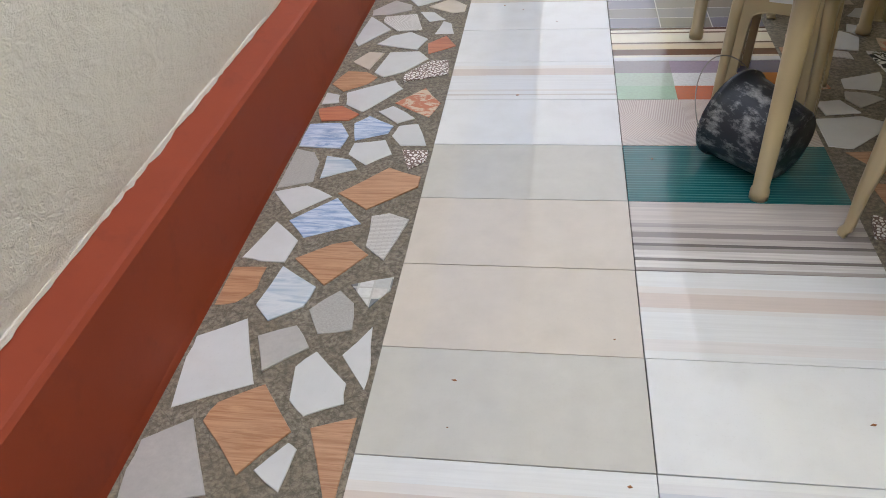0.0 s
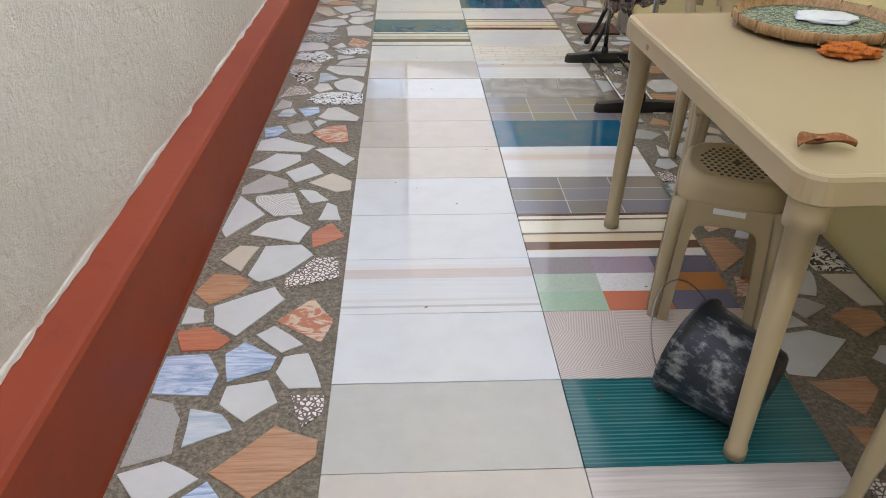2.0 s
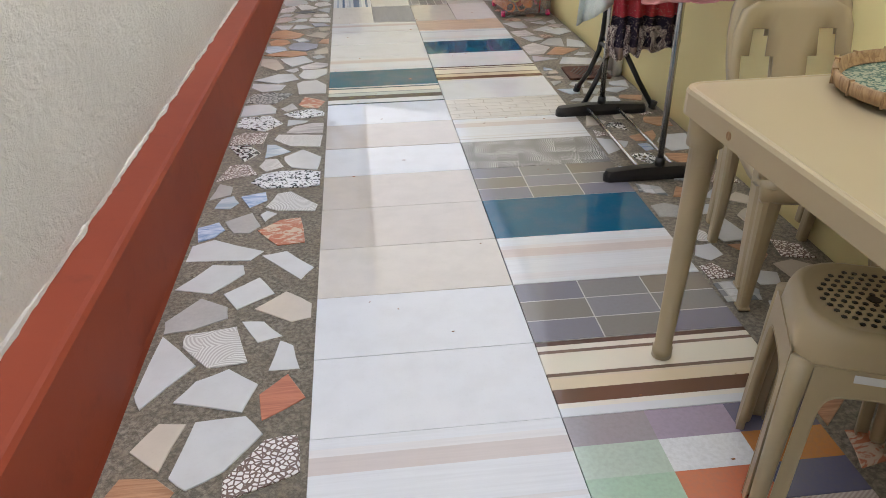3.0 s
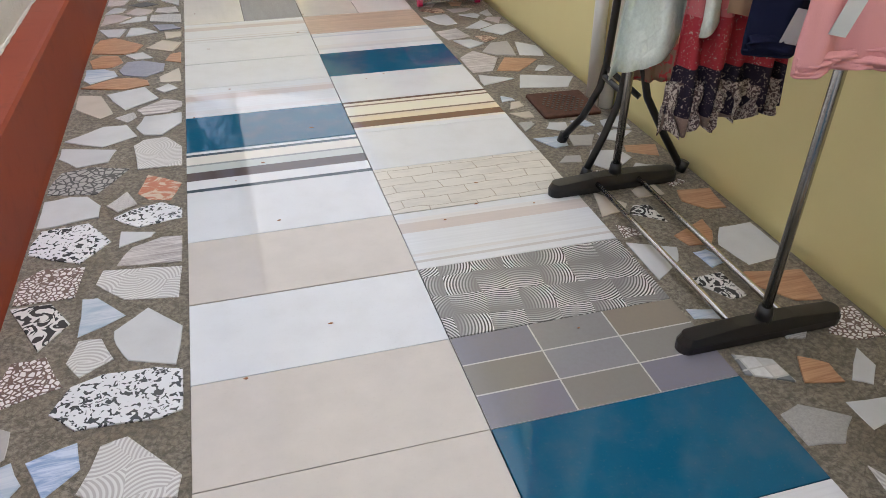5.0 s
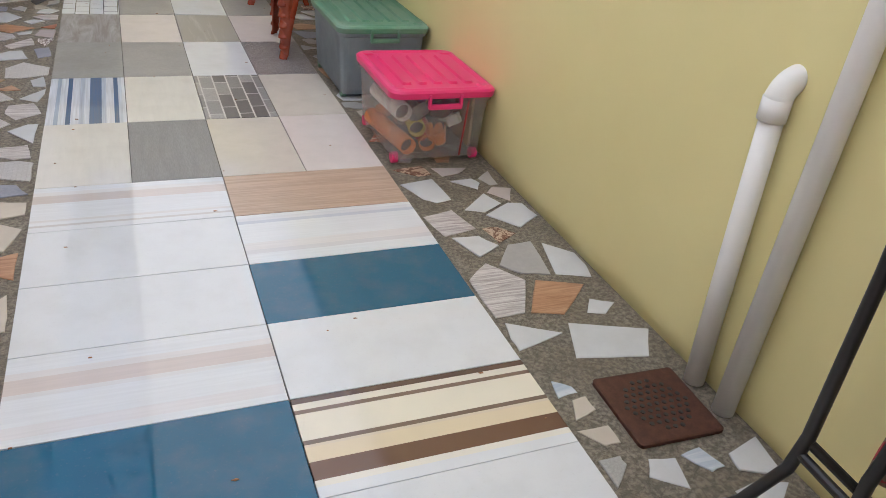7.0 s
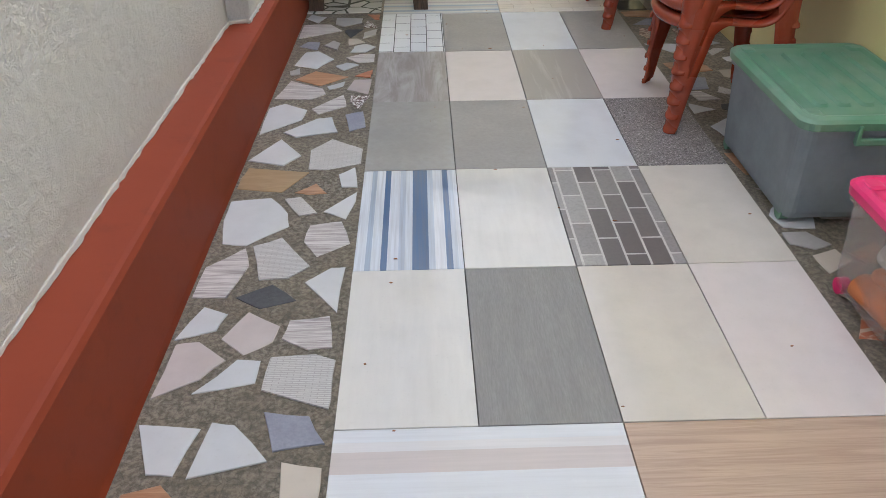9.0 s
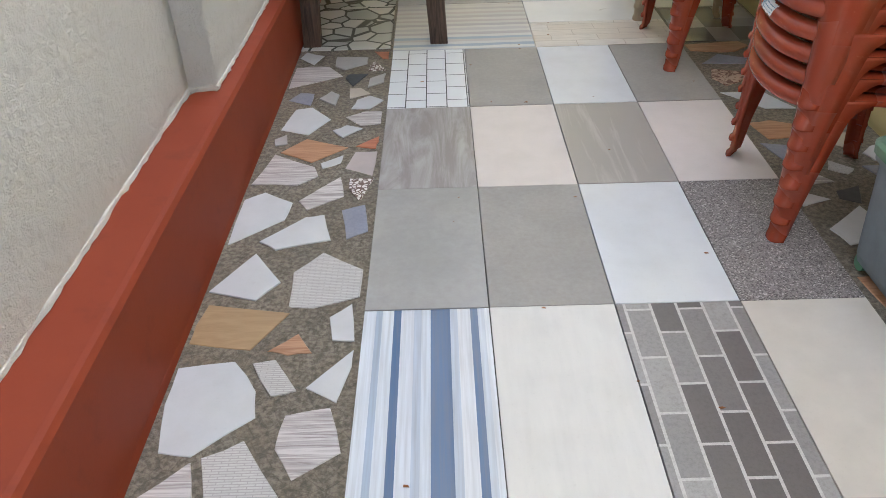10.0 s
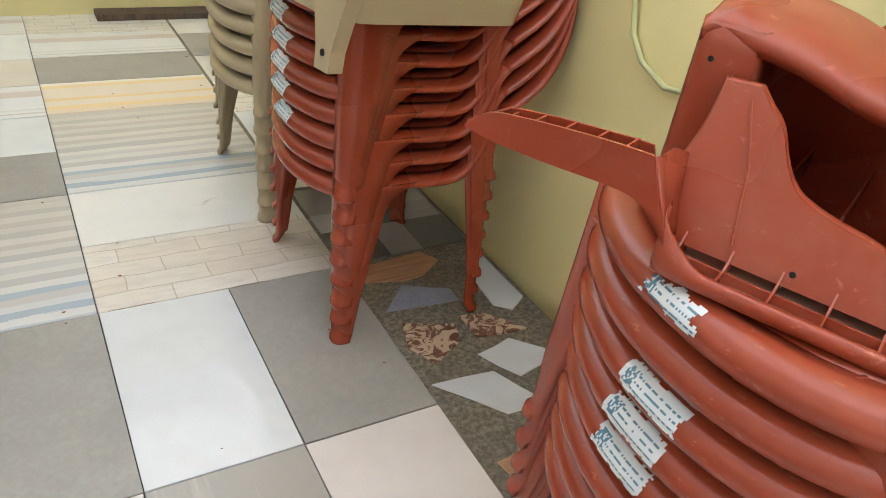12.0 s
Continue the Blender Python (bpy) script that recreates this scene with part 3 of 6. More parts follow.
# ---- building helpers ----
def mesh_of(bm, name, material, smooth=False):
    me = bpy.data.meshes.new(name)
    bmesh.ops.recalc_face_normals(bm, faces=bm.faces)
    bm.to_mesh(me)
    bm.free()
    me.materials.append(material)
    if smooth:
        for p in me.polygons:
            p.use_smooth = True
    return me


def part(name, bm, material, parent, label="", smooth=False):
    ob = new(name, mesh_of(bm, name, material, smooth))
    ob.parent = parent
    return tagged(ob, label)


def whole(name, bm, material, label, category, kind="", group="", smooth=False):
    return tagged(new(name, mesh_of(bm, name, material, smooth)), label, category, group, kind)


def thing(name, m, label, category, group="", kind=""):
    e = new(name)
    e.matrix_basis = m
    return tagged(e, label, category, group, kind)


def box(x0, y0, z0, x1, y1, z1, bevel=0.0, seg=2, bm=None):
    own = bm is None
    b = bmesh.new()
    bmesh.ops.create_cube(b, size=1.0, matrix=Matrix.Translation(((x0 + x1) / 2, (y0 + y1) / 2, (z0 + z1) / 2)) @ Matrix.Diagonal((x1 - x0, y1 - y0, z1 - z0, 1)))
    if bevel:
        bmesh.ops.bevel(b, geom=list(b.edges), offset=bevel, segments=seg, affect="EDGES", profile=0.5)
    if own:
        return b
    merge(bm, b)
    return bm


def merge(bm, other):
    me = bpy.data.meshes.new("tmp")
    other.to_mesh(me)
    other.free()
    bm.from_mesh(me)
    bpy.data.meshes.remove(me)


def tube(points, radii, sides=12, caps=True, bm=None, squash=1.0):
    """A round bar through points; radii one number or one per point."""
    bm = bm or bmesh.new()
    pts = [Vector(p) for p in points]
    if not isinstance(radii, (list, tuple)):
        radii = [radii] * len(pts)
    rings, up = [], None
    for i, p in enumerate(pts):
        d = (pts[min(i + 1, len(pts) - 1)] - pts[max(i - 1, 0)]).normalized()
        if up is None:
            up = Vector((0, 0, 1)) if abs(d.z) < 0.9 else Vector((1, 0, 0))
        a = d.cross(up).normalized()
        c = a.cross(d).normalized()
        up = c
        rings.append([bm.verts.new(p + radii[i] * (math.cos(k * math.tau / sides) * a + squash * math.sin(k * math.tau / sides) * c)) for k in range(sides)])
    for r, s in zip(rings, rings[1:]):
        for k in range(sides):
            bm.faces.new((r[k], r[(k + 1) % sides], s[(k + 1) % sides], s[k]))
    if caps:
        bm.faces.new(rings[0])
        bm.faces.new(rings[-1])
    return bm


def prism(poly, z0, z1, chamfer=0.0, bm=None):
    """A slab from a convex outline, with a chamfered upper edge."""
    bm = bm or bmesh.new()
    cx, cy = sum(p[0] for p in poly) / len(poly), sum(p[1] for p in poly) / len(poly)
    def ring(z, inset):
        out = []
        for x, y in poly:
            d = math.hypot(x - cx, y - cy) or 1
            out.append(bm.verts.new((x - (x - cx) / d * inset, y - (y - cy) / d * inset, z)))
        return out
    rings = [ring(z0, 0), ring(z1 - chamfer, 0)] + ([ring(z1, chamfer)] if chamfer else [])
    for r, s in zip(rings, rings[1:]):
        for k in range(len(poly)):
            bm.faces.new((r[k], r[(k + 1) % len(poly)], s[(k + 1) % len(poly)], s[k]))
    bm.faces.new(rings[-1])
    return bm


def skin(grid, bm=None, close=False):
    """Faces over a grid of points (rows of equal length)."""
    bm = bm or bmesh.new()
    vs = [[bm.verts.new(p) for p in row] for row in grid]
    for a, b in zip(vs, vs[1:]):
        n = len(a)
        for k in range(n if close else n - 1):
            bm.faces.new((a[k], a[(k + 1) % n], b[(k + 1) % n], b[k]))
    return bm


def thicken(bm, t):
    bmesh.ops.recalc_face_normals(bm, faces=bm.faces)
    bmesh.ops.solidify(bm, geom=list(bm.faces), thickness=t)
    return bm


# ---- structure ----
def left_face(y):
    return -0.475 + 0.0095 * y


def left_wall_x(y):
    return -0.592 + 0.0078 * y


def kerb_top(y):
    return 0.328 - 0.0075 * y


def right_wall_x(y):
    return 1.664 - 0.0055 * y


Y0, Y1, YEND = -3.0, 11.1, 11.1
floor = whole("floor", box(-0.02, Y0, -0.06, 1.22, Y1, -0.011), screed, "cement bed under the mixed ceramic tiles of the walkway", "floor", "structure")
border_left = whole("border_left", box(-0.62, Y0, -0.055, 0.0006, Y1, -0.003), grout, "brown cement border set with broken tile pieces beside the red kerb", "paving", "structure")
border_right = whole("border_right", box(1.1994, Y0, -0.055, 1.72, Y1, -0.003), grout, "brown cement border set with broken tile pieces beside the yellow wall", "paving", "structure")
ground = whole("ground", box(-60, -60, -0.3, 60, 60, -0.07), screed, "bare cement ground around the walkway", "ground", "structure")


def kerb_run(y0, y1, n, name):
    """Kerb with a slightly wavering painted edge."""
    rows = []
    for i in range(n + 1):
        y = y0 + (y1 - y0) * i / n
        w = 0.004 * noise.noise((0, y * 3, 0))
        f, t = left_face(y) + 0.5 * w, kerb_top(y) + w
        back = (left_wall_x(y) if y < 7.785 else -0.452) - 0.03
        rows.append([(f + 0.006, y, -0.02), (f, y, 0.02), (f - 0.004, y, t - 0.014), (f - 0.012, y, t - 0.003), (f - 0.024, y, t), (back, y, t + 0.012), (back, y, -0.02)])
    bm = skin(rows)
    return whole(name, bm, kerb_red, "red oxide painted concrete kerb at the foot of the wall", "kerb", "structure", smooth=False)


kerb_run(Y0, Y1, 120, "kerb")


def rough_wall(name, xf, y0, y1, z0, z1, ny, nz, thick, material, label, amp):
    rows = []
    for i in range(ny + 1):
        y = y0 + (y1 - y0) * i / ny
        rows.append([(xf(y) + amp * noise.fractal((3.1, y * 3, z * 3), 1.0, 2.0, 4), y, z) for z in [z0 + (z1 - z0) * (k / nz) ** 1.5 for k in range(nz + 1)]])
    bm = skin(rows)
    geo = bmesh.ops.extrude_face_region(bm, geom=list(bm.faces))
    bmesh.ops.translate(bm, verts=[v for v in geo["geom"] if isinstance(v, bmesh.types.BMVert)], vec=(thick, 0, 0))
    return whole(name, bm, material, label, "wall", "structure", smooth=True)


WALL_TOP = 2.9
rough_wall("wall_left", left_wall_x, Y0, 7.785, 0.20, WALL_TOP, 170, 26, -0.15, wall_plaster, "unpainted grey cement plaster wall above the red kerb", 0.006)
rough_wall("wall_left_end", lambda y: -0.452, 7.785, Y1, 0.20, WALL_TOP, 60, 20, -0.25, wall_plaster, "grey cement plaster wall standing a little forward", 0.004)
rough_wall("wall_right", right_wall_x, Y0, Y1, -0.05, 2.6, 60, 8, 0.15, wall_yellow, "smooth yellow painted house wall along the walkway", 0.001)
whole("wall_end", box(-0.9, YEND, -0.05, 1.9, YEND + 0.15, 2.3), wall_yellow, "pale yellow wall closing the end of the walkway", "wall", "structure")
# back wall is made up: never in view, it only encloses the light
whole("wall_back", box(-0.9, Y0 - 0.15, -0.05, 1.9, Y0, 2.0), wall_yellow, "plain unseen wall added to close the start of the walkway", "wall", "structure")


def lime_line():
    """The pale ragged lip of plaster over the kerb."""
    rows = []
    for i in range(601):
        y = Y0 + (Y1 - Y0) * i / 600
        x = left_wall_x(y) if y < 7.785 else -0.452
        a = 0.006 + 0.009 * noise.noise((y * 9, 0, 1)) + 0.007 * noise.noise((y * 34, 2, 1))
        t = kerb_top(y) + 0.008
        rows.append([(x - 0.01, y, t - 0.004), (x + a, y, t + 0.003), (x + a * 0.6, y, t + 0.010 + a * 0.4), (x - 0.01, y, t + 0.016 + 0.016 * noise.noise((y * 17, 5, 0)))])
    return whole("trim", skin(rows), lime_edge, "ragged whitish lip of plaster along the kerb", "trim", "structure")


lime_line()


def roof():
    """Corrugated roof sheet from the house to its eave over the walkway."""
    rows = []
    for i in range(260):
        y = Y0 - 0.5 + (10.8 + 0.5 - Y0) * i / 259
        w = 0.012 * math.sin(y * math.tau / 0.09)
        rows.append([(0.21, y, 2.20 + w), (2.2, y, 2.62 + w)])
    return whole("ceiling", skin(rows), roof_sheet, "milky translucent corrugated roof sheet over the walkway", "roof", "structure", smooth=True)


roof()
whole("fascia", box(0.195, Y0 - 0.5, 2.10, 0.215, 10.8, 2.215), roof_metal, "pale fascia board along the eave", "fascia", "structure")


# ---- furniture ----
def rounded(w, d, r, n=5, cx=0.0, cy=0.0):
    out = []
    for sx, sy, a0 in ((1, -1, -90), (1, 1, 0), (-1, 1, 90), (-1, -1, 180)):
        for k in range(n + 1):
            a = radians(a0 + 90 * k / n)
            out.append((cx + sx * (w / 2 - r) + r * math.cos(a), cy + sy * (d / 2 - r) + r * math.sin(a)))
    return out


def rings(layers, cap_top=True, cap_bottom=False, bm=None):
    """A body of stacked outlines: each layer is (outline, z)."""
    bm = bm or bmesh.new()
    vs = [[bm.verts.new((x, y, z)) for x, y in poly] for poly, z in layers]
    for a, b in zip(vs, vs[1:]):
        for k in range(len(a)):
            bm.faces.new((a[k], a[(k + 1) % len(a)], b[(k + 1) % len(a)], b[k]))
    if cap_top:
        bm.faces.new(vs[-1])
    if cap_bottom:
        bm.faces.new(vs[0])
    return bm


def post(top, bottom, w0, w1, d0, d1, bend=None, r=0.3, steps=6):
    """A tapered leg of rounded rectangular section from top to bottom."""
    layers = []
    bm = bmesh.new()
    vs = []
    for i in range(steps + 1):
        s = i / steps
        c = Vector(bottom).lerp(Vector(top), s)
        if bend:
            c += Vector(bend) * math.sin(math.pi * s)
        w, d = w1 + (w0 - w1) * s, d1 + (d0 - d1) * s
        vs.append([bm.verts.new((c.x + x, c.y + y, c.z)) for x, y in rounded(w, d, min(w, d) * r, 2)])
    for a, b in zip(vs, vs[1:]):
        for k in range(len(a)):
            bm.faces.new((a[k], a[(k + 1) % len(a)], b[(k + 1) % len(a)], b[k]))
    bm.faces.new(vs[0])
    bm.faces.new(vs[-1])
    return bm


def plastic_table(m):
    t = thing("plastic_table", m, "tan plastic rectangular table with round tapered legs beside the yellow wall", "table")
    w, d, h = 0.70, 1.16, 0.735
    top = rings([(rounded(w - 0.012, d - 0.012, 0.05), h - 0.062), (rounded(w, d, 0.055), h - 0.058), (rounded(w, d, 0.055), h - 0.010), (rounded(w - 0.008, d - 0.008, 0.052), h - 0.002),
                 (rounded(w - 0.024, d - 0.024, 0.045), h), (rounded(w - 0.036, d - 0.036, 0.04), h - 0.0015)], True, True)
    part("tabletop", top, tan_plastic, t)
    for sx in (-1, 1):
        for sy in (-1, 1):
            x, y = sx * (w / 2 - 0.055), sy * (d / 2 - 0.06)
            ox, oy = sx * 0.012, sy * 0.018
            leg = tube([(x, y, h - 0.06), (x, y, h - 0.13), (x, y, h - 0.131), (x + ox * 0.3, y + oy * 0.3, 0.45), (x + ox, y + oy, 0.03), (x + ox, y + oy, 0.029), (x + ox, y + oy, 0.0)],
                       [0.041, 0.041, 0.032, 0.028, 0.022, 0.026, 0.026], 20)
            part("leg", leg, tan_plastic, t, smooth=True)
    part("badge", tube([(-w / 2 - 0.0015, 0.33, h - 0.035), (-w / 2 + 0.004, 0.33, h - 0.035)], 0.009, 16), bamboo, t, "small oval maker's badge")
    return t


def plastic_stool(m):
    """Moulded stool: perforated seat, four arched sides meeting in tapered corner legs."""
    s = thing("plastic_stool", m, "tan plastic stool with a perforated round-cornered seat under the table", "stool")
    h = 0.455
    body = rings([(rounded(0.312, 0.312, 0.075, 7), h - 0.085), (rounded(0.304, 0.304, 0.085, 7), h - 0.035), (rounded(0.292, 0.292, 0.095, 7), h - 0.010), (rounded(0.276, 0.276, 0.10, 7), h - 0.001),
                  (rounded(0.262, 0.262, 0.10, 7), h), (rounded(0.245, 0.245, 0.10, 7), h - 0.004)])
    seat = part("seat", body, tan_plastic, s, smooth=True)
    holes = bmesh.new()
    for i in range(11):
        for j in range(11):
            x, y = (i - 5) * 0.020 + (0.010 if j % 2 else 0), (j - 5) * 0.020
            if math.hypot(x, y) < 0.108:
                tube([(x, y, h - 0.0045), (x, y, h - 0.0030)], 0.0062, 6, True, holes)
    part("perforation", holes, black_plastic, seat, "rows of small dark holes")
    part("handhold", tube([(0, 0, h - 0.0045), (0, 0, h - 0.0026)], 0.013, 14), black_plastic, seat)
    arch = smooth_line([(0.112, 0.0), (0.106, 0.12), (0.099, 0.24), (0.094, 0.29), (0.083, 0.315), (0.060, 0.326), (0.0, 0.330), (-0.060, 0.326), (-0.083, 0.315), (-0.094, 0.29), (-0.099, 0.24), (-0.106, 0.12), (-0.112, 0.0)], 3)
    sheet = [(-0.140, 0.0), (-0.118, h - 0.07), (0.118, h - 0.07), (0.140, 0.0)] + arch
    for a in range(4):
        q = Matrix.Rotation(a * math.pi / 2, 3, "Z")
        panel = wall_sheet(sheet, -0.1745, -0.050, 0.003)
        bmesh.ops.rotate(panel, verts=panel.verts, matrix=q)
        part("side_panel", panel, tan_plastic, s)
        edge = skin([[(x, -0.1745 + 0.05 * z - 0.0045, z), (x, -0.1745 + 0.05 * z + 0.014, z)] for x, z in arch])
        bmesh.ops.rotate(edge, verts=edge.verts, matrix=q)
        part("arch_rim", thicken(edge, 0.0035), tan_plastic, s, smooth=True)
        leg = tube([(-0.157, -0.157, 0.0), (-0.156, -0.156, 0.012), (-0.150, -0.150, 0.15), (-0.142, -0.142, 0.30), (-0.134, -0.134, h - 0.075)], [0.017, 0.0175, 0.019, 0.022, 0.026], 14)
        bmesh.ops.rotate(leg, verts=leg.verts, matrix=q)
        part("leg", leg, tan_plastic, s, smooth=True)
    part("label", box(-0.045, -0.1595, h - 0.098, 0.045, -0.1535, h - 0.078, 0.001), label_paper, s, "worn pale sticker")
    return s


PROFILE = [(-0.239, 0.341, 0.238), (-0.244, 0.353, 0.241), (-0.240, 0.377, 0.242), (-0.226, 0.397, 0.242), (-0.19, 0.404, 0.24), (-0.08, 0.398, 0.232), (0.06, 0.390, 0.222), (0.14, 0.394, 0.216),
           (0.185, 0.418, 0.214), (0.215, 0.475, 0.214), (0.235, 0.55, 0.216), (0.255, 0.63, 0.216), (0.272, 0.71, 0.208), (0.283, 0.765, 0.185), (0.287, 0.79, 0.13)]


def monobloc(name, m, material, label, group="", slots="arch"):
    """Armless one-piece plastic chair; front towards -y."""
    c = thing(name, m, label, "chair", group)
    split = 8
    n = 14
    def cross(i):
        y, z, hw = PROFILE[i]
        y0, z0, _ = PROFILE[max(i - 1, 0)]
        y1, z1, _ = PROFILE[min(i + 1, len(PROFILE) - 1)]
        d = Vector((0, y1 - y0, z1 - z0)).normalized()
        nrm = Vector((0, -d.z, d.y))
        row = []
        for k in range(n + 1):
            u = -1 + 2 * k / n
            bow = 0.016 * (1 - u * u) * (1 if i > 3 else 0) + (0.022 * u * u if i <= 4 else 0)
            lift = (0, 0, 0, 0, 0, 0.004, 0.030, 0.070, 0.085, 0.060, 0.030, 0.010, 0, 0, 0)[i] * u ** 6
            row.append((u * hw, y + (bow if i <= 4 else 0) - nrm.y * bow * (i > 4), z - nrm.z * bow * (i > 4) + lift))
        rim = 0.030 if i > 3 else 0.012
        a = (-hw - 0.006, row[0][1] - nrm.y * rim, row[0][2] - nrm.z * rim)
        b = (hw + 0.006, row[-1][1] - nrm.y * rim, row[-1][2] - nrm.z * rim)
        return [a] + row + [b]
    seat = skin([cross(i) for i in range(split + 1)])
    seat = part("seat", thicken(seat, 0.005), material, c, smooth=True)
    if slots == "arch":
        for k in range(5):
            x = -0.12 + 0.06 * k
            part("slot", box(x - 0.005, -0.10, 0.3875, x + 0.005, -0.02, 0.3895, 0.001, 1), black_plastic, seat)
    back_rows = [cross(i) for i in range(split, len(PROFILE))]
    back = bmesh.new()
    vs = [[back.verts.new(p) for p in r] for r in back_rows]
    for i in range(len(vs) - 1):
        for k in range(len(vs[0]) - 1):
            gap = 1 <= i <= 3 and k in (2, 3, 4, 5, 10, 11, 12, 13)
            if slots == "arch" and gap and not (i == 3 and k in (2, 5, 10, 13)):
                continue
            back.faces.new((vs[i][k], vs[i][k + 1], vs[i + 1][k + 1], vs[i + 1][k]))
    part("backrest", thicken(back, 0.005), material, c, smooth=True)
    for sx in (-1, 1):
        part("leg", post((sx * 0.198, -0.176, 0.385), (sx * 0.232, -0.226, 0.0), 0.078, 0.036, 0.092, 0.040, r=0.3), material, c)
        part("toe", box(sx * 0.232 - 0.021, -0.249, 0.0, sx * 0.232 + 0.021, -0.204, 0.010, 0.004), material, c)
        part("leg", post((sx * 0.185, 0.190, 0.42), (sx * 0.180, 0.225, 0.0), 0.055, 0.034, 0.07, 0.04, bend=(0, -0.015, 0), r=0.3), material, c)
    return c


# ---- stacking chair: one moulded shell with a rolled rim and channel legs ----
RIM = [(0.0, -0.272, 0.392), (0.06, -0.268, 0.392), (0.12, -0.253, 0.394), (0.165, -0.233, 0.397), (0.198, -0.208, 0.400), (0.216, -0.178, 0.402), (0.222, -0.14, 0.402), (0.222, -0.08, 0.400),
       (0.222, -0.02, 0.396), (0.222, 0.03, 0.396), (0.222, 0.062, 0.412), (0.222, 0.086, 0.452), (0.222, 0.106, 0.500), (0.222, 0.132, 0.534), (0.221, 0.175, 0.560), (0.219, 0.225, 0.600),
       (0.215, 0.260, 0.660), (0.205, 0.280, 0.730), (0.180, 0.290, 0.780), (0.125, 0.295, 0.802), (0.06, 0.297, 0.806)]
ROLL = [(-0.034, -0.001), (-0.016, 0.001), (-0.003, -0.001), (0.007, -0.007), (0.013, -0.017), (0.013, -0.027), (0.008, -0.036), (-0.002, -0.041)]


def spline(points, steps):
    """A smooth curve through points."""
    pts = [Vector(p) for p in points]
    out = []
    for i in range(len(pts) - 1):
        p0, p1, p2, p3 = pts[max(i - 1, 0)], pts[i], pts[i + 1], pts[min(i + 2, len(pts) - 1)]
        for k in range(steps):
            t = k / steps
            out.append(0.5 * (2 * p1 + (p2 - p0) * t + (2 * p0 - 5 * p1 + 4 * p2 - p3) * t * t + (3 * p1 - p0 - 3 * p2 + p3) * t ** 3))
    return out + [pts[-1]]


def wall_sheet(outline, y, slope, thick, bm=None):
    """An upright moulded sheet cut to an outline of (along, height), leaning by slope."""
    bm = bm or bmesh.new()
    at = y if callable(y) else (lambda x: y)
    f = [bm.verts.new((x, at(x) - slope * z, z)) for x, z in outline]
    g = [bm.verts.new((x, at(x) - thick - slope * z, z)) for x, z in outline]
    faces = [bm.faces.new(f), bm.faces.new(g)]
    for k in range(len(f)):
        bm.faces.new((f[k], f[(k + 1) % len(f)], g[(k + 1) % len(f)], g[k]))
    bmesh.ops.triangulate(bm, faces=faces)
    return bm


def smooth_line(points, steps):
    return [(p.x, p.y) for p in spline([(a, b, 0) for a, b in points], steps)]


def rim_point(p, tangent, o, d):
    """The place on the rolled edge: o outwards and d down from the rim's line."""
    if p.y < -0.10:
        out = Vector((tangent.y, -tangent.x, 0)).normalized()
    else:
        out = Vector((1, 0, 0))
    down = tangent.cross(out).normalized()
    k = 1.0 if p.y < -0.19 else max(0.52, 1.0 - (p.y + 0.19) * 6)
    return p + out * o - down * (d * k)


def channel_leg(sx, sy, toe, top, z1, w0, w1, fillet):
    """A thin corner-shaped leg, widening upwards, with a closed lip at its toe."""
    rows, n = [], 12
    heights = [0.0, 0.004, 0.012, 0.020, 0.045, 0.12, 0.20, 0.27, z1 - 0.06, z1 - 0.042, z1 - 0.03, z1 - 0.018, z1 - 0.008, z1]
    for z in heights:
        t = z / z1
        cx, cy = toe[0] + (top[0] - toe[0]) * t, toe[1] + (top[1] - toe[1]) * t
        w = w0 + (w1 - w0) * t ** 1.25
        run = w + fillet * max(0.0, (z - z1 + 0.05) / 0.05) ** 2.0
        lip = 0.0015 if z < 0.006 else (0.001 if z < 0.014 else (0.0 if z > 0.05 else -0.004))
        r = min(w * 0.55, 0.030)
        plan = [(0.0, run)]
        plan += [(0.0, r + (run - r) * 0.5)]
        plan += [(-r + r * math.cos(q), r - r * math.sin(q)) for q in [k * math.pi / 2 / (n - 4) for k in range(n - 3)]]
        plan += [(-r - (w * 0.9 - r) * 0.5, 0.0), (-w * 0.9, 0.0), (-w * 0.9, 0.012)]
        rows.append([(sx * (cx + u + lip), cy + sy * (-v) - sy * -lip, z) for u, v in plan])
    bm = skin(rows)
    thicken(bm, 0.0035)
    foot = bmesh.new()
    foot.faces.new([foot.verts.new((x, y, 0.001)) for x, y, z in rows[0]])
    merge(bm, foot)
    return bm


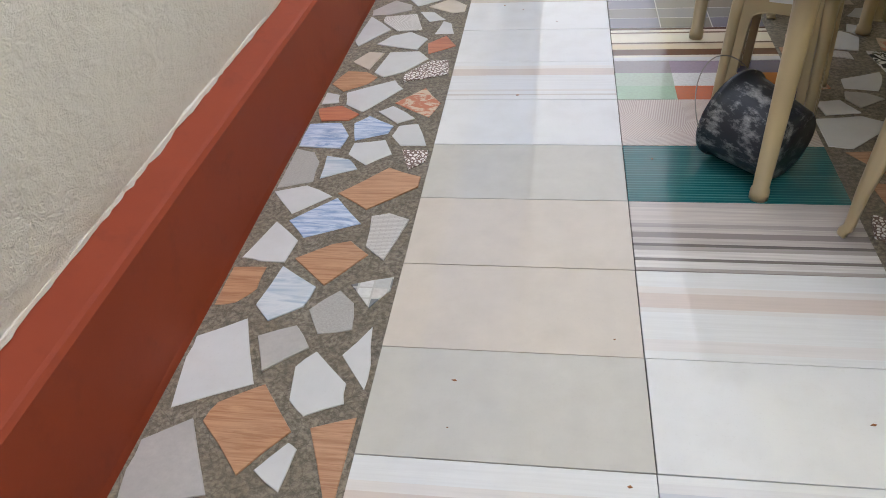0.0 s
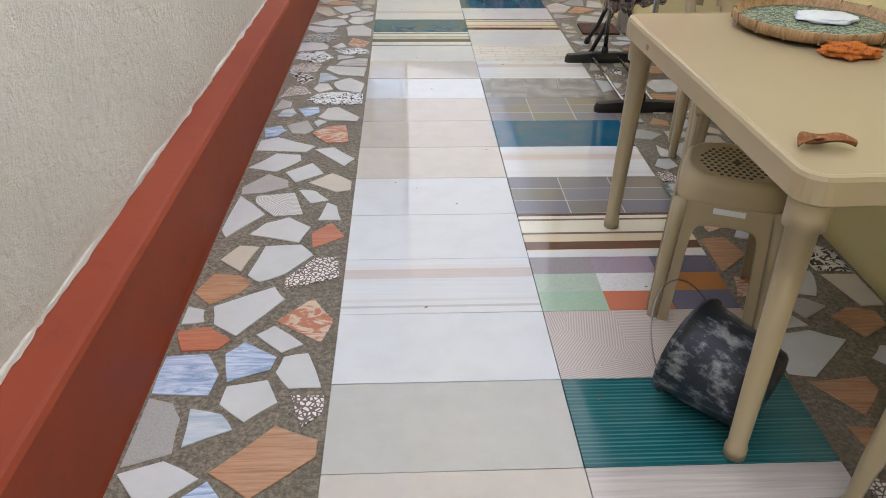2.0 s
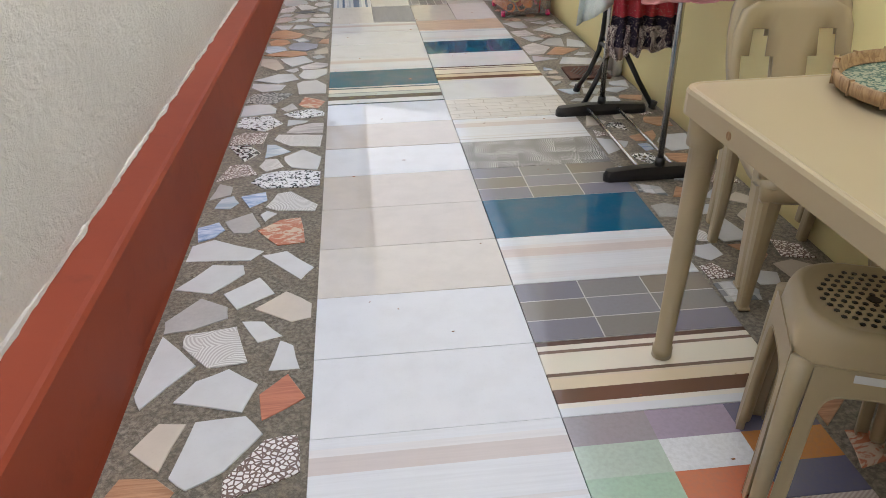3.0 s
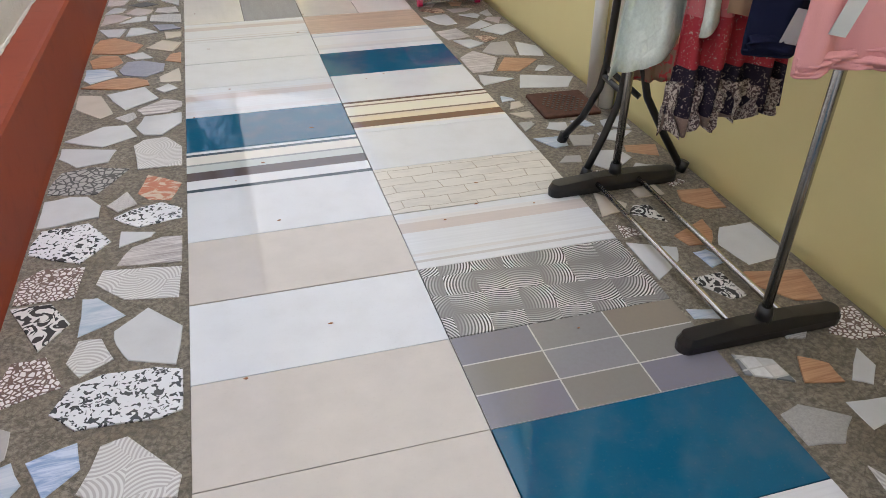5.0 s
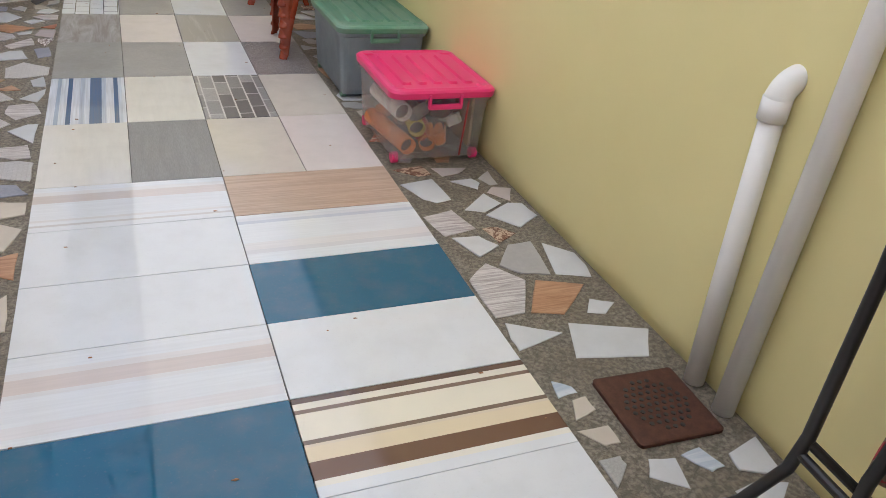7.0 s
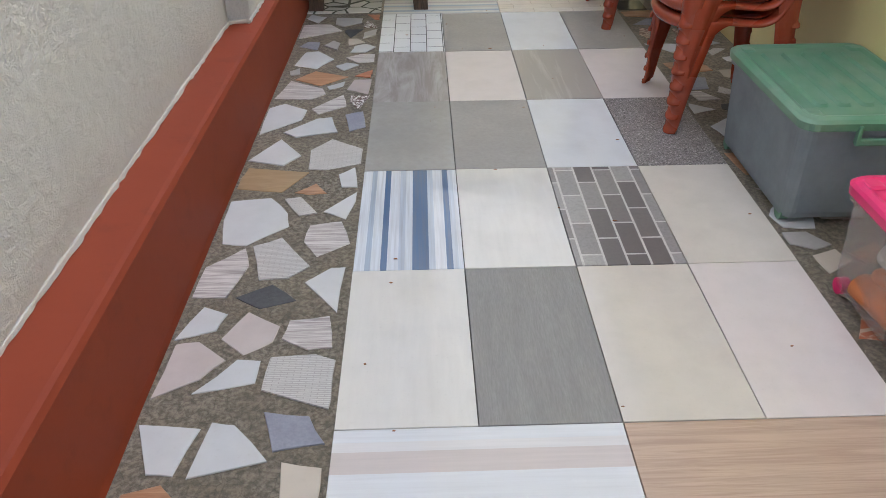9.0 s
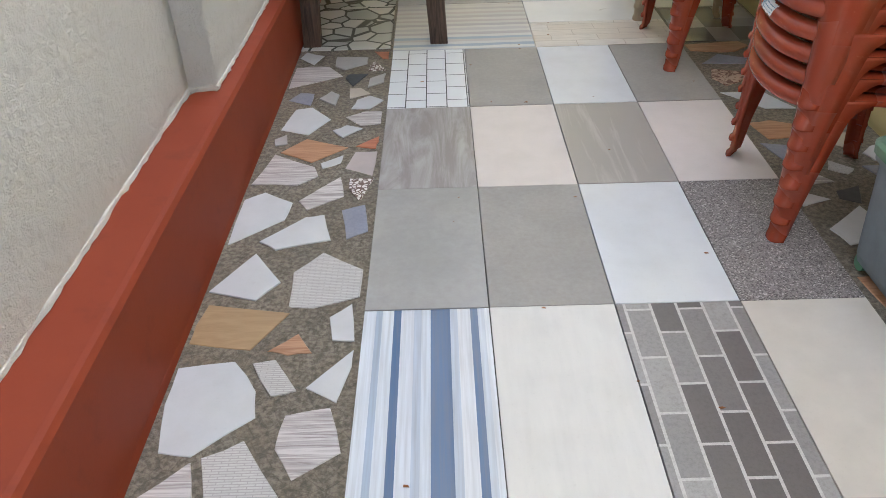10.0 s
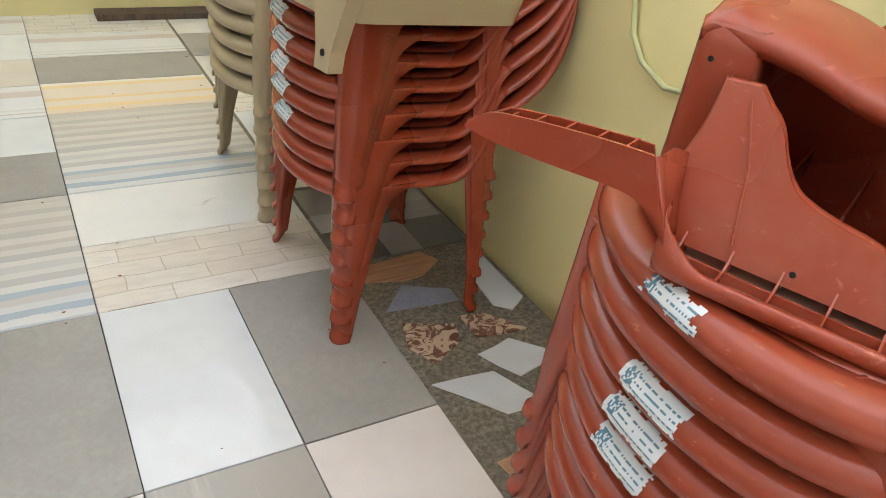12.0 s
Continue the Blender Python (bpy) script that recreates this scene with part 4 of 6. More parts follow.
def stacking_chair(name, m, material, label, group, slots=False):
    c = thing(name, m, label, "chair", group)
    line = spline(RIM, 3)
    full = [Vector((-p.x, p.y, p.z)) for p in reversed(line[1:])] + line
    tang = [(full[min(i + 1, len(full) - 1)] - full[max(i - 1, 0)]).normalized() for i in range(len(full))]
    half = len(line) - 1
    def section(i):
        p, t = full[i], tang[i]
        mirror = p.x < 0
        if mirror:
            p, t = Vector((-p.x, p.y, p.z)), Vector((t.x, -t.y, -t.z))
        row = [rim_point(p, t, o, d) for o, d in ROLL]
        return [Vector((-q.x, q.y, q.z)) if mirror else q for q in row]
    secs = [section(i) for i in range(len(full))]
    split = 39
    lo, hi = half - split, half + split
    seat = skin(secs[lo:hi + 1])
    rows = []
    for k in range(0, split + 1):
        a, b = secs[half - k][0], secs[half + k][0]
        rows.append([a.lerp(b, u / 8) + Vector((0, 0, -0.010 * math.sin(math.pi * u / 8) * min(1, k / 12))) for u in range(9)])
    skin(rows, seat)
    seat = part("seat", thicken(seat, 0.004), material, c, smooth=True)
    if slots:
        for k in range(14):
            x, y = -0.105 + 0.035 * (k % 7), -0.12 + 0.09 * (k // 7)
            part("slot", box(x - 0.0045, y - 0.022, 0.384, x + 0.0045, y + 0.022, 0.3945, 0.002, 1), black_plastic, seat)
    back = skin(secs[hi:])
    skin(secs[:lo + 1], back)
    rows = []
    for k in range(split, half + 1):
        a, b = secs[half - k][0], secs[half + k][0]
        rows.append([a.lerp(b, u / 8) + Vector((0, 0.035 * math.sin(math.pi * u / 8), 0)) for u in range(9)])
    skin(rows, back)
    part("backrest", thicken(back, 0.004), material, c, smooth=True)
    for sx in (-1, 1):
        part("leg", channel_leg(sx, -1, (0.249, -0.232), (0.2365, -0.214), 0.396, 0.038, 0.103, 0.055), material, c, smooth=True)
        part("leg", channel_leg(sx, 1, (0.237, 0.160), (0.230, 0.126), 0.412, 0.034, 0.062, 0.0), material, c, smooth=True)
    return c


label_ink = plastic("faded_blue_ink", (0.10, 0.22, 0.30), 0.6, 0.5, (0.6, 0.63, 0.65))


def wrapped_patch(x0, x1, d0, d1, lift, seed, keep):
    """A thin patch that follows the rolled front edge of a seat, torn where keep() says so."""
    line = spline(RIM, 3)
    front = [Vector((-p.x, p.y, p.z)) for p in reversed(line[1:25])] + line[:25]
    nx, nd = 44, 14
    grid = []
    for i in range(nx + 1):
        x = x0 + (x1 - x0) * i / nx
        k = max(j for j in range(len(front) - 1) if front[j].x <= x)
        f = (x - front[k].x) / (front[k + 1].x - front[k].x)
        p, t = front[k].lerp(front[k + 1], f), (front[k + 1] - front[k]).normalized()
        out = Vector((t.y, -t.x, 0)).normalized()
        col = []
        for j in range(nd + 1):
            s = (d0 + (d1 - d0) * j / nd) * (len(ROLL) - 1)
            q = min(int(s), len(ROLL) - 2)
            o, d = (ROLL[q][w] + (ROLL[q + 1][w] - ROLL[q][w]) * (s - q) for w in (0, 1))
            nrm = Vector((out.x * 0.8, out.y * 0.8, 0.6 - 1.2 * j / nd))
            col.append(p + out * o + Vector((0, 0, d)) + nrm.normalized() * lift)
        grid.append(col)
    bm = bmesh.new()
    vs = [[bm.verts.new(p) for p in col] for col in grid]
    for i in range(nx):
        for j in range(nd):
            if keep((i + 0.5) / nx, (j + 0.5) / nd, seed):
                bm.faces.new((vs[i][j], vs[i + 1][j], vs[i + 1][j + 1], vs[i][j + 1]))
    bmesh.ops.delete(bm, geom=[v for v in bm.verts if not v.link_faces], context="VERTS")
    return bm


def torn(u, v, seed):
    edge = min(u, 1 - u, v * 0.6, (1 - v) * 0.6)
    return edge + (0.20 if seed == 7 else 0.07) * noise.noise((u * 5, v * 3, seed * 3.7)) + 0.05 * noise.noise((u * 16, v * 8, seed)) > (0.10 if seed == 7 else 0.015)


def printed(u, v, seed):
    if not torn(u, v, seed) or not 0.06 < u < 0.94:
        return False
    if u < 0.24:
        return 0.2 < v < 0.8 and noise.noise((u * 40, v * 9, seed)) > -0.1
    return int(v * 14) % 3 == 1 and 0.15 < v < 0.85 and noise.noise((u * 30, int(v * 14) * 5.1, seed)) > -0.15


def chair_stack(x, y, count, rz, stuck, label, material, group, step=0.0535):
    first = stacking_chair("stacked_chair", pose(x, y, 0, 0, 0, rz), material, label, group)
    made = [first]
    for i in range(1, count):
        made.append(copy_thing(first, pose(x - 0.001 * i + random.uniform(-0.002, 0.002), y + 0.001 * i + random.uniform(-0.003, 0.003), i * step, 0, 0, rz + random.uniform(-0.4, 0.4))))
    for i in stuck:
        x0 = -0.055 + 0.010 * (i % 3)
        tag = part("label", wrapped_patch(x0, x0 + 0.088, 0.26, 0.70, 0.0008, i, torn), label_paper, made[i], "torn white and blue paper sticker")
        part("print", wrapped_patch(x0, x0 + 0.088, 0.26, 0.70, 0.0013, i, printed), label_ink, tag, "faded blue print")
    return made


plastic_table(pose(1.247, 1.475, 0, 0, 0, 1.8))
plastic_stool(pose(1.108, 1.556, 0, 0, 0, -22) @ Matrix.Diagonal((0.92, 0.92, 1, 1)))
stacking_chair("plastic_chair", pose(1.44, 0.668, 0, 0, 0, -62) @ Matrix.Diagonal((1, 1, 1.1, 1)), tan_plastic, "tan plastic chair with a slotted seat beside the table", "tan plastic chairs", True)
tan_back = monobloc("plastic_chair", pose(1.452, 2.37, 0, 0, 0, -6) @ Matrix.Diagonal((0.84, 0.9, 0.98, 1)), tan_plastic, "tan plastic chair with an arched backrest behind the table end", "tan plastic chairs")
copy_thing(tan_back, pose(1.452, 2.40, 0.055, 0, 0, -6))


chair_stack(1.303, 7.568, 8, -94.5, (3, 4, 5, 7), "red-brown plastic chair nested in a tall stack", red_plastic, "stacked red-brown chairs")
chair_stack(1.30, 8.715, 8, -91, (2, 3, 4, 5, 6), "red-brown plastic chair nested in a stack near the wall", red_plastic, "stacked red-brown chairs")


def upturned_chair():
    """An armchair upside down on the stack: local x runs along the seat's edge to the arm, y towards the walkway."""
    c = thing("upturned_chair", pose(1.135, 7.345, 0.790, 0, 0, 114), "red-brown plastic armchair lying upside down on the stack, ribs dusty", "chair")
    # seat edge: an upstanding lip, a dusty floor and cross ribs
    edge = smooth_line([(0.318, -0.030), (0.314, -0.012), (0.304, -0.003), (0.285, 0.0), (0.24, 0.001), (0.20, 0.001), (0.10, 0.0), (0.03, 0.0), (-0.005, -0.004), (-0.018, -0.020)], 4)
    def lift(x):
        return 0.036 * max(0.0, (x - 0.262) / 0.05) ** 1.5
    rows = [[(x, y - 0.006, -0.018), (x, y + 0.003, -0.015), (x, y + 0.005, -0.006), (x, y + 0.002, 0.0 + lift(x)), (x, y - 0.003, 0.001 + lift(x))] for x, y in edge]
    part("seat_lip", thicken(skin(rows), 0.003), red_plastic, c, smooth=True)
    part("seat_floor", box(-0.024, -0.16, -0.018, 0.312, -0.004, -0.013), dusty_plastic, c, "dusty underside of the seat")
    for k in range(7):
        x = 0.022 + 0.046 * k
        if x > 0.10:
            outline = [(-0.060, -0.014), (-0.002, -0.014), (-0.003, -0.002), (-0.026, -0.002), (-0.038, 0.004), (-0.058, 0.022)]
        else:
            outline = [(-0.150, -0.014), (-0.002, -0.014), (-0.003, -0.002), (-0.150, -0.002)]
        rib = wall_sheet(outline, 0.0, 0.0, 0.0022)
        bmesh.ops.transform(rib, verts=rib.verts, matrix=pose(x, 0, 0, 0, 0, 90))
        part("rib", rib, red_plastic, c)
    for y, x1 in ((-0.028, 0.30), (-0.064, 0.10), (-0.104, 0.10), (-0.150, 0.10)):
        part("rib", box(-0.020, y - 0.0011, -0.014, x1, y + 0.0011, -0.003), red_plastic, c)
    part("seat_lip", box(-0.026, -0.36, -0.018, -0.022, -0.016, 0.001, 0.001, 1), red_plastic, c)
    # the leg that now points up, running into the long pointed arm
    arm_low = smooth_line([(0.304, 0.012), (0.312, 0.030), (0.335, 0.042), (0.362, 0.048), (0.441, 0.045), (0.50, 0.045), (0.535, 0.049)], 4)
    arm_top = smooth_line([(0.535, 0.052), (0.509, 0.073), (0.465, 0.081), (0.419, 0.086), (0.37, 0.090), (0.336, 0.091)], 4)
    part("arm", wall_sheet(arm_low + arm_top, 0.0, 0.0, 0.0035), red_plastic, c, "long pointed arm")
    part("arm_wall", wall_sheet([(0.335, 0.040)] + [(x, z - 0.002) for x, z in arm_low[12:]] + [(x, z - 0.004) for x, z in arm_top[:19]], -0.034, 0.0, 0.003), red_plastic, c)
    part("arm_floor", thicken(skin([[(x, -0.003, z + 0.003), (x, -0.034, z + 0.003)] for x, z in arm_low[9:]]), 0.003), red_plastic, c)
    part("arm_end", thicken(skin([[(x, -0.002, z), (x - 0.003, -0.036, z)] for x, z in [(0.535, 0.047), (0.533, 0.054), (0.522, 0.063), (0.509, 0.071)]]), 0.002), red_plastic, c)
    for x, h in ((0.365, 0.088), (0.395, 0.085), (0.43, 0.081), (0.463, 0.077), (0.494, 0.070)):
        part("rib", box(x - 0.001, -0.035, 0.046, x + 0.001, -0.003, h), red_plastic, c)
    # the leg slopes away from the seat's edge; LEAN metres back for each metre up
    LEAN = 0.4
    leg_left = smooth_line([(0.306, 0.0), (0.318, 0.030), (0.334, 0.055), (0.330, 0.075), (0.324, 0.105), (0.322, 0.144)], 4)
    leg_side = smooth_line([(0.29, 0.146), (0.277, 0.134), (0.259, 0.119), (0.241, 0.09), (0.221, 0.072), (0.188, 0.062), (0.155, 0.057), (0.118, 0.046), (0.102, 0.038), (0.098, 0.018), (0.098, 0.0)], 4)
    part("leg", wall_sheet(leg_left + leg_side, -0.042, LEAN, 0.004), red_plastic, c, "broad leg sloping upwards")
    def on_leg(x, z, out, low):
        return (x + out, -0.042 - LEAN * z - low, z)
    part("leg_flange", thicken(skin([[on_leg(x, z, 0, 0.001), on_leg(x, z, 0.001, 0.014), (x + 0.002, -0.042 - LEAN * z - 0.034, z - 0.012)] for x, z in [(0.322, 0.144)] + leg_side]), 0.003), red_plastic, c, smooth=True)
    part("leg_flange", thicken(skin([[on_leg(x, z, 0, 0.001), on_leg(x, z, 0.004, 0.012), (x + 0.006, -0.042 - LEAN * z - 0.036, z - 0.004)] for x, z in leg_left[8:]]), 0.003), red_plastic, c, smooth=True)
    part("arm_web", thicken(skin([[(0.336, -0.002, 0.090), (0.312, -0.002, 0.030), (0.306, -0.006, 0.008)], [(0.340, -0.030, 0.080), (0.322, -0.030, 0.030), (0.312, -0.026, 0.004)],
                                  [(0.338, -0.056, 0.082), (0.326, -0.048, 0.040), (0.314, -0.040, 0.006)], [(0.330, -0.074, 0.075), (0.322, -0.056, 0.045), (0.310, -0.044, 0.004)]]), 0.003), red_plastic, c, smooth=True)
    part("crease", tube([on_leg(0.294, 0.134, 0, -0.0005), on_leg(0.272, 0.080, 0, -0.0005), on_leg(0.258, 0.015, 0, -0.0005)], 0.0016, 6), red_plastic, c)
    # the hollow back shell beyond, its rim curling over
    rim = smooth_line([(0.368, 0.184), (0.347, 0.191), (0.316, 0.184), (0.268, 0.177), (0.193, 0.156), (0.10, 0.152), (-0.04, 0.148), (-0.18, 0.144), (-0.34, 0.14)], 4)
    rows = [[(x, -0.134, z - 0.022), (x, -0.128, z - 0.010), (x, -0.134, z - 0.001), (x, -0.17, z + 0.010), (x, -0.25, z + 0.024), (x, -0.32, z + 0.010), (x, -0.37, z - 0.07), (x, -0.38, -0.02)] for x, z in rim]
    part("shell", thicken(skin(rows), 0.004), red_plastic, c, "hollow curved backrest", smooth=True)
    rows = []
    for k in range(9):
        z = -0.012 + 0.196 * k / 8
        b = -0.004 * k / 8
        rows.append([(0.308 + b, -0.144, z), (0.316 + b, -0.132, z), (0.352 + b, -0.128, z), (0.367 + b, -0.131, z), (0.376 + b, -0.144, z), (0.378 + b, -0.21, z), (0.36, -0.31, z), (0.34, -0.38, z)])
    part("side_panel", thicken(skin(rows), 0.004), red_plastic, c, "upright side of the back", smooth=True)
    part("screw_hole", tube([(0.350, -0.130, 0.150), (0.350, -0.1265, 0.150)], 0.003, 10), black_plastic, c)
    part("screw_hole", tube([(0.20, -0.050, 0.012), (0.20, -0.0455, 0.012)], 0.003, 8), black_plastic, c)
    # added panel, shuts light out of the shell's open end to darken its hollow
    part("end_wall", box(-0.345, -0.385, -0.018, -0.338, -0.11, 0.16), red_plastic, c)
    for k in range(4):
        part("rib", box(0.05 + 0.07 * k, -0.36, -0.014, 0.0525 + 0.07 * k, -0.16, 0.02), red_plastic, c)
    part("rib", box(-0.012, -0.10, -0.014, 0.30, -0.0976, 0.002), red_plastic, c)
    return c


dusty_plastic = plastic("dusty_red_plastic", (0.30, 0.09, 0.05), 0.6, 0.9, (0.50, 0.36, 0.26))
upturned_chair()
chair_stack(1.30, 9.29, 7, -90, (), "tan plastic chair nested in a stack at the far end", tan_plastic, "stacked tan chairs")


def upturned_table():
    t = thing("tan_tray", pose(1.16, 8.60, 0.815, 0, 6, 12), "tan plastic chair seat lying face down on the red stack", "chair")
    part("seat", thicken(rings([(rounded(0.44, 0.44, 0.06), -0.05), (rounded(0.46, 0.46, 0.07), 0.0), (rounded(0.40, 0.40, 0.06), 0.015)]), 0.004), tan_plastic, t)
    leg = bmesh.new()
    poly = [(-0.05, 0.0), (0.05, 0.0), (0.035, -0.05), (0.022, -0.10), (0.020, -0.135), (-0.020, -0.135), (-0.022, -0.10), (-0.035, -0.05)]
    a = [leg.verts.new((-0.225, -0.19 + x, z)) for x, z in poly]
    b = [leg.verts.new((-0.195, -0.19 + x, z)) for x, z in poly]
    leg.faces.new(a), leg.faces.new(b)
    for k in range(len(a)):
        leg.faces.new((a[k], a[(k + 1) % len(a)], b[(k + 1) % len(a)], b[k]))
    part("bracket", leg, tan_plastic, t, "short bracket with a screw hole")
    part("screw_hole", tube([(-0.2265, -0.19, -0.105), (-0.224, -0.19, -0.105)], 0.006, 10), black_plastic, t)


upturned_table()


# ---- tubs, pipes, drain ----
def tub(name, x0, y0, x1, y1, h, body_mat, lid_mat, label, lid_label):
    cx, cy, w, d = (x0 + x1) / 2, (y0 + y1) / 2, x1 - x0, y1 - y0
    t = thing(name, pose(cx, cy, 0.0), label, "storage box")
    zb = 0.022
    outer = [(rounded(w * 0.86, d * 0.88, 0.03), zb), (rounded(w * 0.88, d * 0.90, 0.035), zb + 0.02), (rounded(w * 0.95, d * 0.95, 0.04), h - 0.055), (rounded(w * 0.99, d * 0.985, 0.04), h - 0.05), (rounded(w * 0.99, d * 0.985, 0.04), h - 0.03)]
    part("body", thicken(rings(outer, False, True), 0.003), body_mat, t)
    lid = rings([(rounded(w * 1.02, d * 1.01, 0.045), h - 0.034), (rounded(w * 1.03, d * 1.02, 0.045), h - 0.012), (rounded(w * 1.0, d * 0.99, 0.045), h - 0.004), (rounded(w * 0.93, d * 0.93, 0.04), h), (rounded(w * 0.86, d * 0.87, 0.035), h - 0.006)], True, True)
    lid = part("lid", lid, lid_mat, t, lid_label)
    for k in range(5):
        x = (k - 2) * w * 0.15
        part("ridge", rings([(rounded(0.040, d * 0.70, 0.012, 3, x, 0), h - 0.007), (rounded(0.028, d * 0.685, 0.010, 3, x, 0), h + 0.003)]), lid_mat, lid)
    for sx in (-1, 1):
        for sy in (-1, 1):
            part("dimple", rings([(rounded(0.05, 0.05, 0.012, 3, sx * w * 0.41, sy * d * 0.41), h - 0.004), (rounded(0.034, 0.034, 0.010, 3, sx * w * 0.41, sy * d * 0.41), h + 0.0015)]), lid_mat, lid)
    part("latch", box(-w * 0.16, -d / 2 - 0.012, h - 0.075, w * 0.16, -d / 2 + 0.004, h - 0.055, 0.004), lid_mat, t)
    for sx in (-1, 1):
        part("clip", box(sx * w * 0.15 - 0.006, -d / 2 - 0.012, h - 0.07, sx * w * 0.15 + 0.006, -d / 2 + 0.004, h - 0.018, 0.003), lid_mat, t)
        for sy in (-1, 1):
            part("castor", tube([(sx * w * 0.40 - 0.012, sy * d * 0.38, 0.022), (sx * w * 0.40 + 0.012, sy * d * 0.38, 0.022)], 0.022, 14), lid_mat, t)
    return t


tub("storage_box", 1.205, 5.965, 1.62, 6.475, 0.310, clear_box, pink_plastic, "clear plastic storage box with bright pink lid, full of oddments", "bright pink ridged lid")
tub("storage_box", 1.195, 6.70, 1.615, 7.285, 0.345, cloudy_box, green_plastic, "cloudy plastic storage box with a dusty green lid", "dusty green ridged lid")

ODD = {"red": plastic("toy_red", (0.5, 0.03, 0.02)), "orange": plastic("toy_orange", (0.65, 0.18, 0.03)), "blue": plastic("toy_blue", (0.05, 0.12, 0.35)), "yellow": plastic("toy_yellow", (0.6, 0.45, 0.1)),
       "grey": plastic("toy_grey", (0.2, 0.2, 0.2)), "white": plastic("toy_white", (0.65, 0.63, 0.58)), "dark": plastic("toy_dark", (0.05, 0.045, 0.04))}


def odds(x0, y0, x1, y1, z0, z1, count, names, seed):
    """Things lying in a tub: bottles, rolls, blocks, bags."""
    r = random.Random(seed)
    for i in range(count):
        x, y, z = r.uniform(x0 + 0.05, x1 - 0.05), r.uniform(y0 + 0.05, y1 - 0.05), r.uniform(z0 + 0.03, z1)
        colour = ODD[names[i % len(names)]]
        kind = i % 3
        if kind == 0:
            l, a = r.uniform(0.05, 0.10), r.uniform(0, math.tau)
            d = Vector((math.cos(a), math.sin(a), r.uniform(-0.3, 0.3))) * l / 2
            p = Vector((x, y, z))
            ob = whole("bottle", tube([p - d, p - d * 0.97, p + d * 0.5, p + d * 0.7, p + d], [0.018, 0.026, 0.026, 0.012, 0.012], 14), colour, "small plastic bottle lying in the storage box", "bottle", smooth=True)
        elif kind == 1:
            bm = bmesh.new()
            bmesh.ops.create_icosphere(bm, subdivisions=3, radius=r.uniform(0.03, 0.05))
            for v in bm.verts:
                v.co *= 1 + 0.35 * noise.noise(v.co * 30 + Vector((i, 0, 0)))
            bmesh.ops.translate(bm, verts=bm.verts, vec=(x, y, z))
            ob = whole("cloth_bundle", bm, colour, "crumpled cloth bundle inside the storage box", "bundle", smooth=True)
        else:
            bm = box(-0.04, -0.025, -0.02, 0.04, 0.025, 0.02, 0.004)
            bmesh.ops.transform(bm, verts=bm.verts, matrix=pose(x, y, z, r.uniform(-30, 30), r.uniform(-30, 30), r.uniform(0, 180)))
            ob = whole("carton", bm, colour, "small box lying among things in the storage box", "carton")


def paper_roll(x, z, r, y0, y1, colour, tilt, label):
    """An open rolled tube lying in the storage box."""
    m = thing("tube_roll", pose(x, y0, z, 0, 0, tilt), label, "roll")
    n = 20
    rows = [[(q * math.cos(k * math.tau / n), y, q * math.sin(k * math.tau / n)) for k in range(n)] for q, y in ((r - 0.004, y1 - y0), (r, y1 - y0), (r, 0.0), (r - 0.004, 0.0), (r - 0.004, y1 - y0))]
    part("sleeve", skin(rows, close=True), colour, m, smooth=True)
    # dark disc set in the sleeve, its colour standing for shade in the hollow
    part("core", tube([(0, 0.03, 0), (0, 0.034, 0)], r - 0.005, 14), ODD["dark"], m)


paper_roll(1.300, 0.066, 0.034, 6.02, 6.36, ODD["orange"], 8, "orange plastic tube lying in the storage box")
paper_roll(1.385, 0.064, 0.032, 6.04, 6.40, ODD["orange"], -14, "orange plastic tube lying in the storage box")
paper_roll(1.335, 0.132, 0.033, 6.03, 6.38, ODD["yellow"], -10, "cream coloured tube lying on the orange tubes")
paper_roll(1.275, 0.200, 0.036, 6.03, 6.30, ODD["white"], 4, "pale rolled sheet near the lid of the storage box")
paper_roll(1.425, 0.135, 0.024, 6.03, 6.28, ODD["dark"], 6, "dark tube lying in the storage box")
whole("cardboard_sheet", box(1.555, 6.03, 0.045, 1.566, 6.41, 0.25, 0.002), plastic("brown_card", (0.36, 0.22, 0.11), 0.8, 0.2), "brown cardboard sheet standing inside the storage box", "cardboard")
whole("red_strap", tube([(1.515, 5.976, 0.262), (1.512, 5.982, 0.18), (1.505, 5.992, 0.03)], 0.004, 8), ODD["red"], "thin red strap hanging down the storage box front", "strap", smooth=True)
odds(1.24, 6.00, 1.58, 6.43, 0.03, 0.21, 22, ["dark", "orange", "grey", "red", "white", "yellow", "orange", "dark", "white", "blue"], 3)
odds(1.26, 6.76, 1.56, 7.22, 0.03, 0.16, 12, ["white", "grey", "blue", "white"], 5)


def drain_pipe(y, top, elbow, lean):
    p = thing("drain_pipe", pose(1.607, y, 0), "white plastic drain pipe with an elbow running into the wall" if elbow else "tall white plastic drain pipe fixed along the yellow wall", "pipe", "white drain pipes")
    if elbow:
        pts = [(0, -lean, 0), (0, 0, top - 0.06)]
        part("pipe", tube(pts, 0.0265, 24), pvc, p, smooth=True)
        bend = [(0.055 * (1 - math.cos(a)), 0, top - 0.06 + 0.055 * math.sin(a)) for a in [k * math.pi / 16 for k in range(9)]] + [(0.09, 0, top - 0.005)]
        part("elbow", tube(bend, 0.030, 24), pvc, p, smooth=True)
        part("collar", tube([(0, 0, top - 0.10), (0, 0, top - 0.05)], 0.0315, 24), pvc, p, smooth=True)
    else:
        part("pipe", tube([(0, 0, 0), (0.0, lean, top)], 0.0275, 24), pvc, p, smooth=True)
    return p


drain_pipe(4.645, 0.80, True, 0.035)
